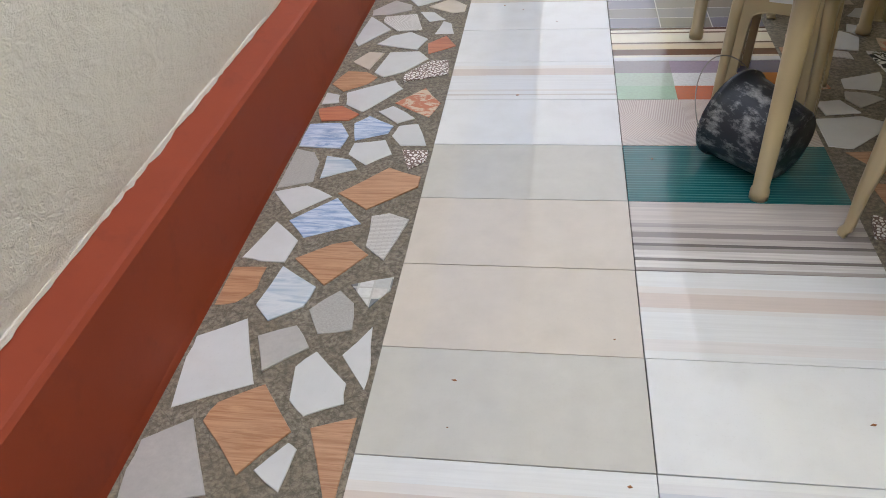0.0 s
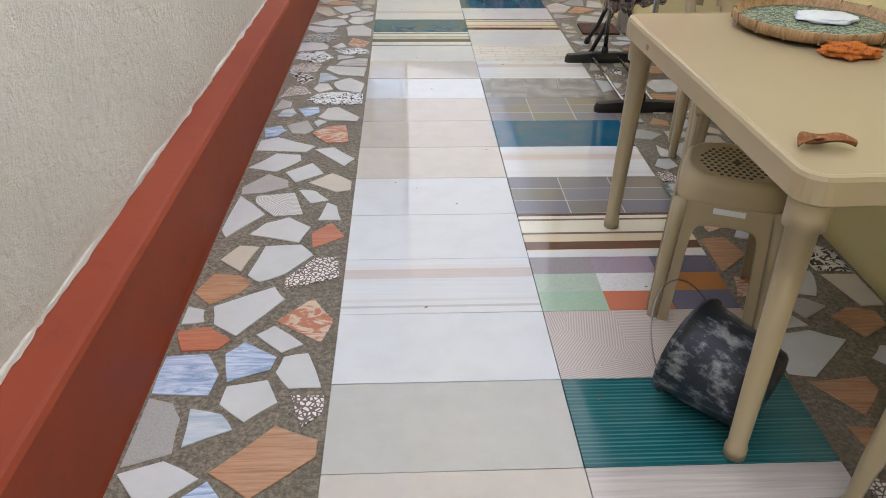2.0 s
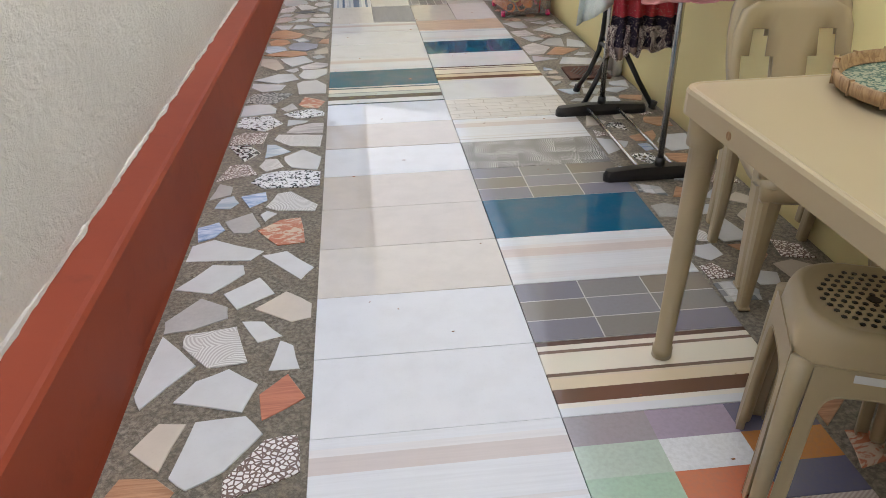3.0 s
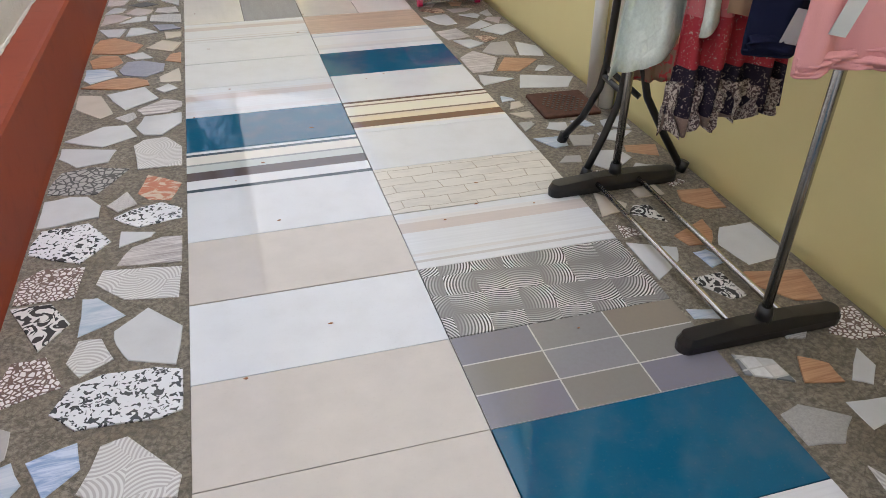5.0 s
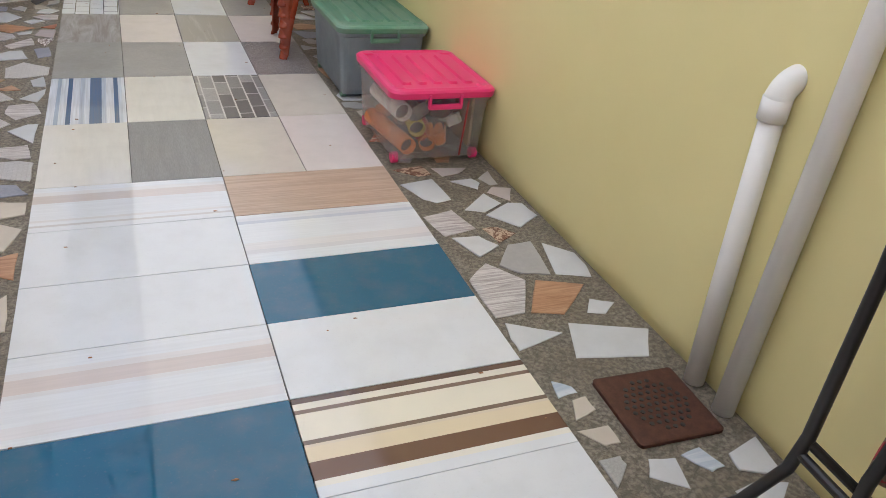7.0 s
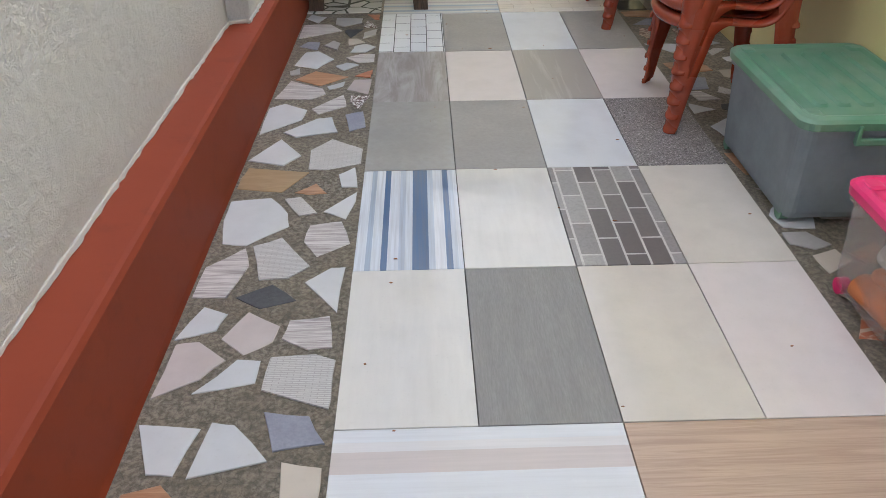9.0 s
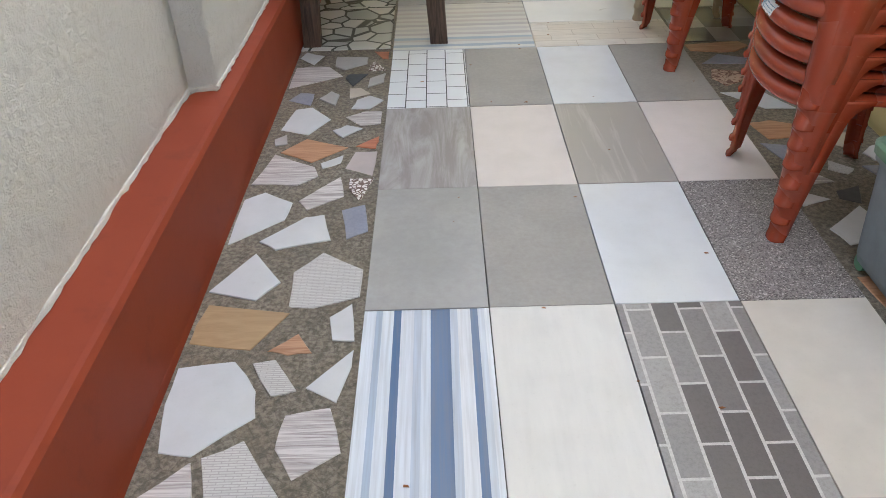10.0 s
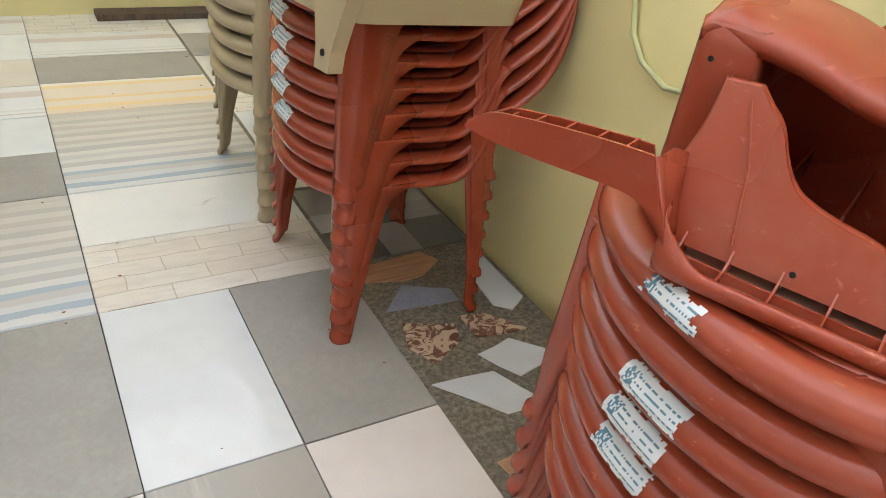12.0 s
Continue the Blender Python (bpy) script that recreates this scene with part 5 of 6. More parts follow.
drain_pipe(4.495, 2.3, False, -0.03)


def floor_drain():
    d = thing("floor_drain", pose(1.448, 4.552, 0.004, 0, 0, -2), "rusty iron drain cover with small round holes", "drain")
    part("cover", rings([(rounded(0.235, 0.235, 0.012), -0.006), (rounded(0.235, 0.235, 0.012), 0.004), (rounded(0.225, 0.225, 0.01), 0.006)]), rust, d)
    holes = bmesh.new()
    for i in range(9):
        for j in range(9):
            x, y = (i - 4) * 0.021 + (0.0105 if j % 2 else 0), (j - 4) * 0.020
            if math.hypot(x, y) < 0.088:
                tube([(x, y, 0.0055), (x, y, 0.0072)], 0.0064, 8, True, holes)
    part("hole", holes, black_plastic, d, "ring of dark drain holes")


floor_drain()


# ---- bucket ----
def bucket():
    axis = Vector((0.62, -0.72, -0.10)).normalized()
    m = Matrix.Translation((0.895, 1.165, 0.138)) @ axis.to_track_quat("Z", "Y").to_matrix().to_4x4()
    b = thing("bucket", m, "black plastic bucket splashed with cement, lying on its side", "bucket")
    prof = [(0.127, -0.002), (0.136, 0.0), (0.137, 0.012), (0.128, 0.014), (0.126, 0.05), (0.118, 0.12), (0.108, 0.205), (0.102, 0.212)]
    rows = [[(r * math.cos(a), r * math.sin(a), z) for a in [k * math.tau / 40 for k in range(40)]] for r, z in prof]
    bm = skin(rows, close=True)
    base = [v for v in bm.verts if v.co.z > 0.211]
    bm.faces.new(base[:40])
    part("body", thicken(bm, 0.003), bucket_black, b, smooth=True)
    arc = [(0.136 * math.cos(a), 0.136 * math.sin(a) , 0.006 - 0.10 * abs(math.sin(a))) for a in [k * math.pi / 20 for k in range(21)]]
    part("handle", tube(arc, 0.0018, 6), wire_metal, b, "thin wire handle")


bucket()


# ---- clothes rack and frame ----
def clothes_rack():
    r = thing("clothes_rack", pose(1.33, 3.50, 0), "steel garment rack on black plastic feet with clothes hung on it", "clothes rack")
    for y in (-0.385, 0.385):
        foot = rings([(rounded(0.45, 0.052, 0.024, 4, 0, y), 0.0), (rounded(0.45, 0.056, 0.026, 4, 0, y), 0.022), (rounded(0.43, 0.046, 0.022, 4, 0, y), 0.042), (rounded(0.16, 0.040, 0.018, 4, 0, y), 0.052)])
        foot = part("foot", foot, black_plastic, r, "black moulded foot")
        pole = part("pole", tube([(0, y, 0.03), (0, y, 1.62)], 0.0125, 16), steel, r, smooth=True)
        part("socket", tube([(0, y, 0.045), (0, y, 0.085)], [0.022, 0.017], 16), black_plastic, foot, smooth=True)
        part("joint", tube([(0, y, 0.80), (0, y, 0.87)], 0.017, 16), black_plastic, pole, smooth=True)
    for x in (-0.07, 0.075):
        part("rail", tube([(x, -0.385, 0.030), (x, 0.385, 0.030)], 0.0085, 12), steel, r, smooth=True)
    part("rod", tube([(0, -0.45, 1.62), (0, 0.45, 1.62)], 0.0125, 16), steel, r, smooth=True)
    return r


clothes_rack()


def folding_frame():
    f = thing("folding_stand", pose(0, 0, 0), "black folding metal stand behind the clothes rack", "stand")
    def bar(*pts):
        part("leg", tube(pts, 0.0125, 12), black_plastic, f, smooth=True)
    bar((1.305, 4.240, 0.014), (1.345, 4.175, 0.12), (1.375, 4.135, 0.24), (1.385, 4.13, 0.32), (1.41, 4.15, 0.65), (1.43, 4.18, 1.05))
    bar((1.262, 3.962, 0.014), (1.32, 3.975, 0.13), (1.375, 4.0, 0.24), (1.39, 4.01, 0.33), (1.44, 4.0, 0.65), (1.46, 4.0, 1.05))
    bar((1.60, 3.925, 0.014), (1.53, 3.95, 0.13), (1.47, 3.99, 0.25), (1.45, 4.02, 0.36), (1.40, 4.04, 0.7), (1.38, 4.06, 1.05))
    part("brace", tube([(1.38, 4.13, 0.28), (1.385, 4.01, 0.27)], 0.010, 10), black_plastic, f)
    part("brace", tube([(1.385, 4.13, 0.31), (1.46, 4.02, 0.24)], 0.010, 10), black_plastic, f)
    for p in ((1.305, 4.240), (1.262, 3.962), (1.60, 3.925)):
        part("foot_cap", tube([(p[0], p[1], 0.0), (p[0] + 0.01, p[1] - 0.003, 0.035)], 0.018, 12), black_plastic, f, smooth=True)


folding_frame()


def garment(name, a, b, z0, z1, material, label, category, folds=4, depth=0.02, hem=None, seed=0, gather=0.75):
    """Hanging cloth in folds between two plan points; hem(u) lifts its lower edge."""
    n, rowsn = 56, 30
    ax = Vector((b[0] - a[0], b[1] - a[1], 0))
    nrm = Vector((ax.y, -ax.x, 0)).normalized()
    mid = Vector(((a[0] + b[0]) / 2, (a[1] + b[1]) / 2, 0))
    grid = []
    for j in range(rowsn + 1):
        s = j / rowsn
        row = []
        for i in range(n + 1):
            u = i / n
            low = (hem(u) if hem else 0.0) + 0.006 * noise.noise((u * 6, seed, 0))
            z = (z1 - z0) + (low - (z1 - z0)) * s
            half = 0.5 * (gather + (1 - gather) * s)
            w = depth * (0.5 + 0.5 * s) * math.sin(u * math.tau * folds + 2.6 * noise.noise((u * 3, s * 1.8, seed)) + seed) + 0.9 * depth * noise.noise((u * 5, s * 4, seed + 4)) + 0.3 * depth * noise.noise((u * 16, s * 11, seed))
            p = ax * ((2 * u - 1) * half) + nrm * w
            row.append((p.x, p.y, z))
        grid.append(row)
    ob = whole(name, thicken(skin(grid), 0.003), material, label, category, smooth=True)
    ob.matrix_basis = pose(mid.x, mid.y, z0)
    return ob


pink_cloth = cloth("pink_terry", (0.60, 0.035, 0.155), 260, (0.72, 0.17, 0.34), 26.0, (0.5, 0.56), bands=(0.0, 1.0, [(0, (0.78, 0.22, 0.45)), (0.045, (0.58, 0.03, 0.15)), (0.24, (0.70, 0.10, 0.27)), (0.44, (0.58, 0.03, 0.15)), (0.62, (0.70, 0.12, 0.28))]))
mint_cloth = cloth("mint_terry", (0.74, 0.80, 0.74), 120, (0.66, 0.70, 0.36), 7.0, (0.54, 0.85), quilt=0.045)
brown_cloth = cloth("brown_jersey", (0.29, 0.125, 0.095), 700)
dress_cloth = cloth("tiered_dress_cotton", (0.1, 0.1, 0.1), 500, (0.46, 0.38, 0.32), 130.0, (0.63, 0.66), bands=(0.0, 1.0, [(0, (0.26, 0.19, 0.16)), (0.05, (0.028, 0.022, 0.038)), (0.17, (0.42, 0.045, 0.06)), (0.29, (0.55, 0.16, 0.17)),
                    (0.33, (0.30, 0.19, 0.10)), (0.44, (0.06, 0.055, 0.055))]))
red_cloth, navy_cloth, rose_cloth, khaki_cloth = cloth("red_cotton", (0.42, 0.025, 0.035)), cloth("navy_cotton", (0.012, 0.016, 0.045)), cloth("rose_cotton", (0.74, 0.36, 0.37)), cloth("khaki_cotton", (0.36, 0.24, 0.15))
floral_cloth = cloth("floral_cotton", (0.30, 0.20, 0.15), 500, (0.50, 0.08, 0.09), 34.0, (0.54, 0.58))
garment("bath_towel", (1.134, 3.875), (1.40, 3.79), 0.735, 1.50, pink_cloth, "pink terry towel with woven spirals hanging on the stand", "towel", 1.2, 0.010, seed=1, gather=0.95)
BROWN = garment("brown_shirt", (1.07, 3.68), (1.34, 3.52), 0.785, 1.50, brown_cloth, "plain brown jersey shirt hanging from the rack", "shirt", 1.0, 0.016, seed=2, hem=lambda u: -0.01 * u, gather=0.85)
garment("mint_towel", (1.080, 3.565), (1.34, 3.44), 0.50, 1.58, mint_cloth, "pale mint towel with yellowish stains hanging from a corner", "towel", 2.4, 0.044, seed=3, hem=lambda u: 0.21 * u ** 1.1, gather=0.5)
DRESS = garment("tiered_dress", (1.195, 3.475), (1.48, 3.43), 0.385, 1.58, dress_cloth, "patterned dress with red and black tiers hanging from the rack", "dress", 4.5, 0.020, seed=4, hem=lambda u: 0.06 * u + 0.012 * math.sin(u * 26), gather=0.7)
def trim_piece(owner, *args, **kw):
    """A sewn piece of a garment, kept under it."""
    ob = garment(*args, **kw)
    ob.parent, ob.matrix_parent_inverse = owner, owner.matrix_basis.inverted()
    del ob["category"]
    return ob


trim_cloth = cloth("printed_frill", (0.10, 0.07, 0.07), 400, (0.55, 0.48, 0.42), 120.0, (0.48, 0.53))
trim_piece(BROWN, "hem_band", (1.071, 3.676), (1.341, 3.516), 0.780, 0.815, brown_cloth, "double-stitched hem band", "trim", 1.0, 0.017, seed=2, hem=lambda u: -0.01 * u, gather=1.0)
trim_piece(DRESS, "hem_frill", (1.190, 3.471), (1.485, 3.425), 0.378, 0.52, trim_cloth, "printed frill along the hem", "trim", 6.0, 0.022, hem=lambda u: 0.06 * u + 0.012 * math.sin(u * 26), seed=4, gather=1.0)
garment("khaki_top", (1.235, 3.36), (1.42, 3.34), 0.71, 1.58, khaki_cloth, "khaki cotton top with a frilled edge on the rack", "shirt", 2.0, 0.014, seed=5)
garment("red_shirt", (1.225, 3.265), (1.45, 3.25), 0.655, 1.58, red_cloth, "dark red cotton shirt hanging from the rack", "shirt", 1.5, 0.014, seed=6)
NAVY = garment("navy_shirt", (1.150, 3.19), (1.48, 3.16), 0.69, 1.58, navy_cloth, "navy blue cotton shirt hanging from the rack", "shirt", 1.5, 0.018, seed=7, hem=lambda u: -0.02 * u)
PINK = garment("pink_shirt", (1.155, 3.065), (1.50, 3.03), 0.695, 1.58, rose_cloth, "rose pink cotton shirt hanging from the rack", "shirt", 1.4, 0.018, seed=8, gather=0.9)
garment("floral_cloth", (1.40, 4.02), (1.54, 3.98), 0.30, 0.95, floral_cloth, "floral cotton cloth hanging behind the black stand", "cloth", 2.0, 0.012, seed=9)
trim_piece(PINK, "hem_band", (1.158, 3.060), (1.503, 3.025), 0.692, 0.73, rose_cloth, "stitched hem band", "trim", 1.4, 0.018, seed=8, gather=1.0)
trim_piece(NAVY, "hem_band", (1.152, 3.186), (1.482, 3.156), 0.687, 0.725, navy_cloth, "stitched hem band", "trim", 1.5, 0.018, seed=7, hem=lambda u: -0.02 * u, gather=1.0)
for x, y, z, rz in ((1.235, 3.155, 0.745, -10), (1.225, 3.030, 0.80, -8)):
    whole("care_label", box(-0.018, -0.001, -0.035, 0.018, 0.001, 0.035, 0.0005, 1), label_paper, "small white satin care label on a shirt", "label").matrix_basis = pose(x, y, z, 8, 12, rz)


# ---- table things ----
def winnowing_tray():
    t = thing("winnowing_tray", pose(1.385, 1.86, 0.742), "round woven bamboo tray lying on the tan table", "tray")
    rows = [[(r * math.cos(a), r * math.sin(a), z) for a in [k * math.tau / 48 for k in range(48)]] for r, z in [(0.205, 0.006), (0.222, 0.006), (0.226, 0.02), (0.226, 0.034), (0.219, 0.036), (0.214, 0.022), (0.205, 0.010)]]
    part("rim", skin(rows, close=True), bamboo, t, "split bamboo rim", smooth=True)
    part("mat", prism([(0.208 * math.cos(k * math.tau / 40), 0.208 * math.sin(k * math.tau / 40)) for k in range(40)], 0.002, 0.008), WOVEN, t, "green and tan woven bottom")
    for k in range(16):
        a = k * math.tau / 16
        part("binding", box(-0.0062, -0.002, 0.004, 0.0062, 0.002, 0.0385, 0.001), bamboo, t).matrix_basis = pose(0.222 * math.cos(a), 0.222 * math.sin(a), 0, 0, 0, math.degrees(a))


WOVEN = blotched("green_weave", (0.33, 0.35, 0.24), (0.07, 0.13, 0.09), 110.0, (0.47, 0.52), 0.5, 0.7)
winnowing_tray()
bag_film = cloth("white_film", (0.76, 0.80, 0.86), 90, (0.55, 0.68, 0.82), 14.0, (0.6, 0.7), rough=0.3)
net_orange = cloth("orange_net", (0.52, 0.16, 0.03), 150, (0.30, 0.08, 0.02), 60.0)
leaf_brown = cloth("dry_leaf", (0.26, 0.11, 0.045), 120, (0.34, 0.17, 0.08), 40.0)


def crumpled(name, x, y, z, sx, sy, sz, material, label, category, seed, rough=0.35):
    bm = bmesh.new()
    bmesh.ops.create_icosphere(bm, subdivisions=4, radius=1.0)
    for v in bm.verts:
        k = 1 + rough * noise.fractal(v.co * 2.2 + Vector((seed, 0, 0)), 1.0, 2.0, 5)
        v.co = Vector((v.co.x * sx * k, v.co.y * sy * k, max(v.co.z * k, -0.45) * sz))
    bmesh.ops.translate(bm, verts=bm.verts, vec=(0, 0, 0.45 * sz))
    ob = whole(name, bm, material, label, category, smooth=True)
    ob.matrix_basis = pose(x, y, z)
    return ob


def dry_leaf(x, y, rz):
    rows = []
    for i in range(11):
        s = i / 10
        w = 0.020 * math.sin(math.pi * min(1, s * 0.95 + 0.05)) ** 0.8
        rows.append([(-0.045 + 0.09 * s, w * u, 0.004 + 0.012 * abs(u) + 0.006 * math.sin(s * 5)) for u in (-1, -0.5, 0, 0.5, 1)])
    ob = whole("dry_leaf", thicken(skin(rows), 0.0006), leaf_brown, "curled dry brown leaf on the table", "leaf", smooth=True)
    ob.matrix_basis = pose(x, y, 0.737, 0, 0, rz)


crumpled("plastic_bag", 1.50, 1.42, 0.738, 0.09, 0.12, 0.06, bag_film, "crumpled white and blue plastic bag on the table", "bag", 3)
crumpled("net_bag", 1.36, 1.60, 0.738, 0.07, 0.05, 0.02, net_orange, "orange net bag lying flat on the table", "bag", 8)
crumpled("white_cloth", 1.44, 1.90, 0.752, 0.09, 0.07, 0.012, bag_film, "folded white cloth lying in the bamboo tray", "cloth", 5, 0.2)
dry_leaf(0.985, 1.03, 35)
dry_leaf(1.02, 1.02, 160)
whole("stick", tube([(1.39, 1.42, 0.748), (1.40, 1.20, 0.750), (1.385, 1.02, 0.748)], [0.008, 0.010, 0.007], 10), black_plastic, "black stick lying on the table beside the bag", "stick", smooth=True)


# ---- wooden trestle ----
def trestle():
    t = thing("wooden_trestle", pose(0, 0, 0), "weathered dark wooden trestle bench across the walkway", "trestle")
    for y, s in ((8.86, 1), (10.19, -1)):
        for x0, x1 in ((-0.345, -0.315), (0.195, 0.150)):
            part("leg", post((x1, y + 0.04 * s, 0.72), (x0, y, 0.0), 0.085, 0.074, 0.05, 0.05, r=0.08), old_wood, t)
        part("brace", box(-0.36, y - 0.052, 0.232, 0.235, y - 0.027, 0.296, 0.003), old_wood, t)
    part("plank", box(-0.40, 8.75, 0.72, 0.24, 10.32, 0.755, 0.004), old_wood, t)
    part("nail", tube([(0.175, 8.800, 0.265), (0.175, 8.808, 0.265)], 0.006, 8), rust, t)


trestle()
whole("threshold", box(0.9, 10.98, 0.0, 1.6, 11.09, 0.03, 0.004), old_wood, "dark brown wooden threshold at the end wall", "threshold", "structure")


def debris():
    """Crumbs and bits of dry leaf scattered on the tiles."""
    r = random.Random(11)
    bm = bmesh.new()
    for i in range(70):
        x, y, s, a = r.uniform(0.02, 1.18), r.uniform(-0.3, 10.5), r.uniform(0.002, 0.006), r.uniform(0, math.tau)
        prism([(x + s * k * math.cos(a + t), y + s * 0.6 * math.sin(a + t)) for t, k in ((0, 1.6), (1.4, 1), (2.9, 1.3), (4.5, 0.9))], 0.0, 0.0016, 0.0, bm)
    whole("debris", bm, leaf_brown, "dark crumbs and leaf bits scattered on the tiles", "debris", "stuff")


debris()


# ---- cord on the wall ----
cord = [(1.606, 8.36, 1.05), (1.606, 8.352, 0.90), (1.606, 8.348, 0.813), (1.606, 8.33, 0.752), (1.606, 8.288, 0.709), (1.606, 8.214, 0.684), (1.606, 8.12, 0.70), (1.606, 8.06, 0.80), (1.606, 8.05, 1.05)]
whole("wall_cord", tube(cord, 0.006, 8), plastic("pale_cord", (0.55, 0.56, 0.28), 0.5), "pale yellow-green cord looped against the wall", "cord", smooth=True)


# ---- tree beyond the end wall, seen in the wet gloss of the tiles ----
bark = veined("tree_bark", (0.16, 0.12, 0.085), (0.08, 0.06, 0.045), (8, 8, 1), 6.0, 0.9, relief=0.8)
foliage = matt_tile("tree_foliage", (0.045, 0.085, 0.025), (0.075, 0.12, 0.035), 3.0, rough=0.6, relief=0.0, big=0.5)


def tree(x, y, seed):
    r = random.Random(seed)
    t = thing("tree", pose(x, y, -0.07), "tall broad-leaved tree standing beyond the end wall", "tree")
    trunk = tube([(0, 0, 0), (0.1, 0.05, 2.2), (0.0, 0.1, 4.4), (0.15, 0.1, 6.4)], [0.26, 0.21, 0.17, 0.10], 12)
    tips = []
    for k in range(9):
        a, z = k * 2.4, 3.6 + 0.35 * k
        p = Vector((0.05, 0.08, z))
        q = p + Vector((math.cos(a), math.sin(a), 0.75)) * r.uniform(1.2, 1.9)
        e = q + Vector((math.cos(a + 0.4), math.sin(a + 0.4), 0.6)) * r.uniform(0.7, 1.2)
        tube([p, q, e], [0.08, 0.05, 0.02], 7, True, trunk)
        tips += [q, e]
    part("trunk", trunk, bark, t, "grey-brown trunk and limbs")
    verts, faces = [], []
    clumps = [p + Vector((r.gauss(0, 0.5), r.gauss(0, 0.5), r.gauss(0.5, 0.5))) for p in tips for k in range(5)]
    for c in clumps:
        for k in range(42):
            p = c + Vector((r.gauss(0, 0.34), r.gauss(0, 0.34), r.gauss(0, 0.26)))
            a = Vector((r.gauss(0, 1), r.gauss(0, 1), r.gauss(0, 0.5))).normalized() * 0.11
            b = a.cross(Vector((r.gauss(0, 1), r.gauss(0, 1), r.gauss(0, 1)))).normalized() * 0.045
            i = len(verts)
            verts += [p - a, p + b, p + a, p - b]
            faces.append((i, i + 1, i + 2, i + 3))
    me = bpy.data.meshes.new("crown")
    me.from_pydata(verts, [], faces)
    me.materials.append(foliage)
    crown = tagged(new("crown", me), "loose green leafy crown")
    crown.parent = t


tree(-0.8, 17.0, 4)
tree(2.6, 18.5, 9)


# ---- floor tiles ----
def tile_mesh(w, h):
    w, h, bm = w / 2 - 0.0012, h / 2 - 0.0012, bmesh.new()
    return prism([(-w, -h), (w, -h), (w, h), (-w, h)], -0.011, 0.0, 0.0012, bm)


TILE_DATA = {}


def lay_tile(x, y, w, h, material, parent=None):
    """One ceramic tile with its centre at x, y; a hair out of level and of line."""
    key = (round(w, 3), round(h, 3), material.name)
    if key not in TILE_DATA:
        TILE_DATA[key] = mesh_of(tile_mesh(w, h), "tile", material)
    ob = new("tile", TILE_DATA[key])
    ob.parent = parent or floor
    ob.matrix_basis = pose(x + random.uniform(-0.0004, 0.0004), y + random.uniform(-0.0004, 0.0004), random.uniform(-0.0006, 0.0004),
                           random.uniform(-0.10, 0.10), random.uniform(-0.08, 0.08), random.uniform(-0.08, 0.08))
    return ob


def rows_of(x, y0, step, names):
    for i, m in enumerate(names):
        lay_tile(x, y0 + step * (i + 0.5), 0.6, step, m)


rows_of(0.3, -3.0, 0.3, [tile_white, tile_beige, tile_white, tile_cream, tile_white, tile_soft, tile_white, tile_beige, tile_white, tile_blush])
rows_of(0.9, -3.0, 0.3, [tile_soft, tile_white, tile_beige, tile_white, tile_teal, tile_white, tile_soft, tile_white, tile_white, tile_frost])
rows_of(0.3, 0.0, 0.3, [tile_sand, tile_beige, tile_beige, tile_sand, tile_white, tile_soft, tile_white, tile_white, tile_cream, tile_beige,
                        tile_beige, tile_white, tile_beige, tile_white, tile_slate, tile_teal, tile_blush, tile_white, tile_white, tile_soft])
rows_of(0.9, 0.0, 0.3, [tile_white, tile_blush, tile_taupe, tile_pin, tile_facet, tile_patch, tile_brown, tile_cells, tile_blush, tile_teal,
                        tile_cells, tile_fan, tile_soft, tile_block, tile_white, tile_brown, tile_white, tile_teal, tile_frost, tile_wood])
SQUARES = [[tile_ivory, tile_ribbed, tile_cream, tile_pink], [tile_blue, tile_ivory, tile_slab, tile_cream], [tile_cement, tile_grey, tile_white, tile_granite],
           [tile_ash, tile_pink, tile_streak, tile_pink], [tile_mosaic, tile_grey, tile_white, tile_grey]]
for r, row in enumerate(SQUARES):
    for c, m in enumerate(row):
        lay_tile(0.15 + 0.3 * c, 6.0 + 0.554 * (r + 0.5), 0.3, 0.554, m)
lay_tile(0.3, 9.065, 0.6, 0.59, tile_wave)
rows_of(0.3, 9.36, 0.29, [tile_grey, tile_white, tile_soft, tile_cream, tile_white, tile_soft])
rows_of(0.9, 8.77, 0.295, [tile_plank, tile_marble])
lay_tile(0.9, 9.655, 0.6, 0.59, tile_wave)
rows_of(0.9, 9.95, 0.29, [tile_dune, tile_grey, tile_soft, tile_block])
for i, m in enumerate([tile_marble, tile_white, tile_block, tile_ivory, tile_grey, tile_marble]):
    lay_tile(1.405, 9.22 + 0.31 * (i + 0.5), 0.39, 0.31, m, border_right)
for i in range(4):
    lay_tile(-0.21, 8.80 + 0.555 * (i + 0.5), 0.40, 0.555, tile_flag, border_left)
tile_diamond = grid_cells("diamond_print", [(0.10, 0.10, 0.10), (0.30, 0.29, 0.28), (0.16, 0.155, 0.15), (0.42, 0.40, 0.38), (0.13, 0.13, 0.12), (0.34, 0.33, 0.31), (0.30, 0.28, 0.27), (0.12, 0.12, 0.115), (0.40, 0.38, 0.36)], 3, 3, 0.3, 0.3)
lay_tile(1.405, 8.99, 0.39, 0.42, tile_diamond, border_right)

# ---- broken tile pieces in the borders ----
LAID = {}


def lay(border, kind, *rows):
    LAID.setdefault(border.name, []).extend((kind, *r) for r in rows)


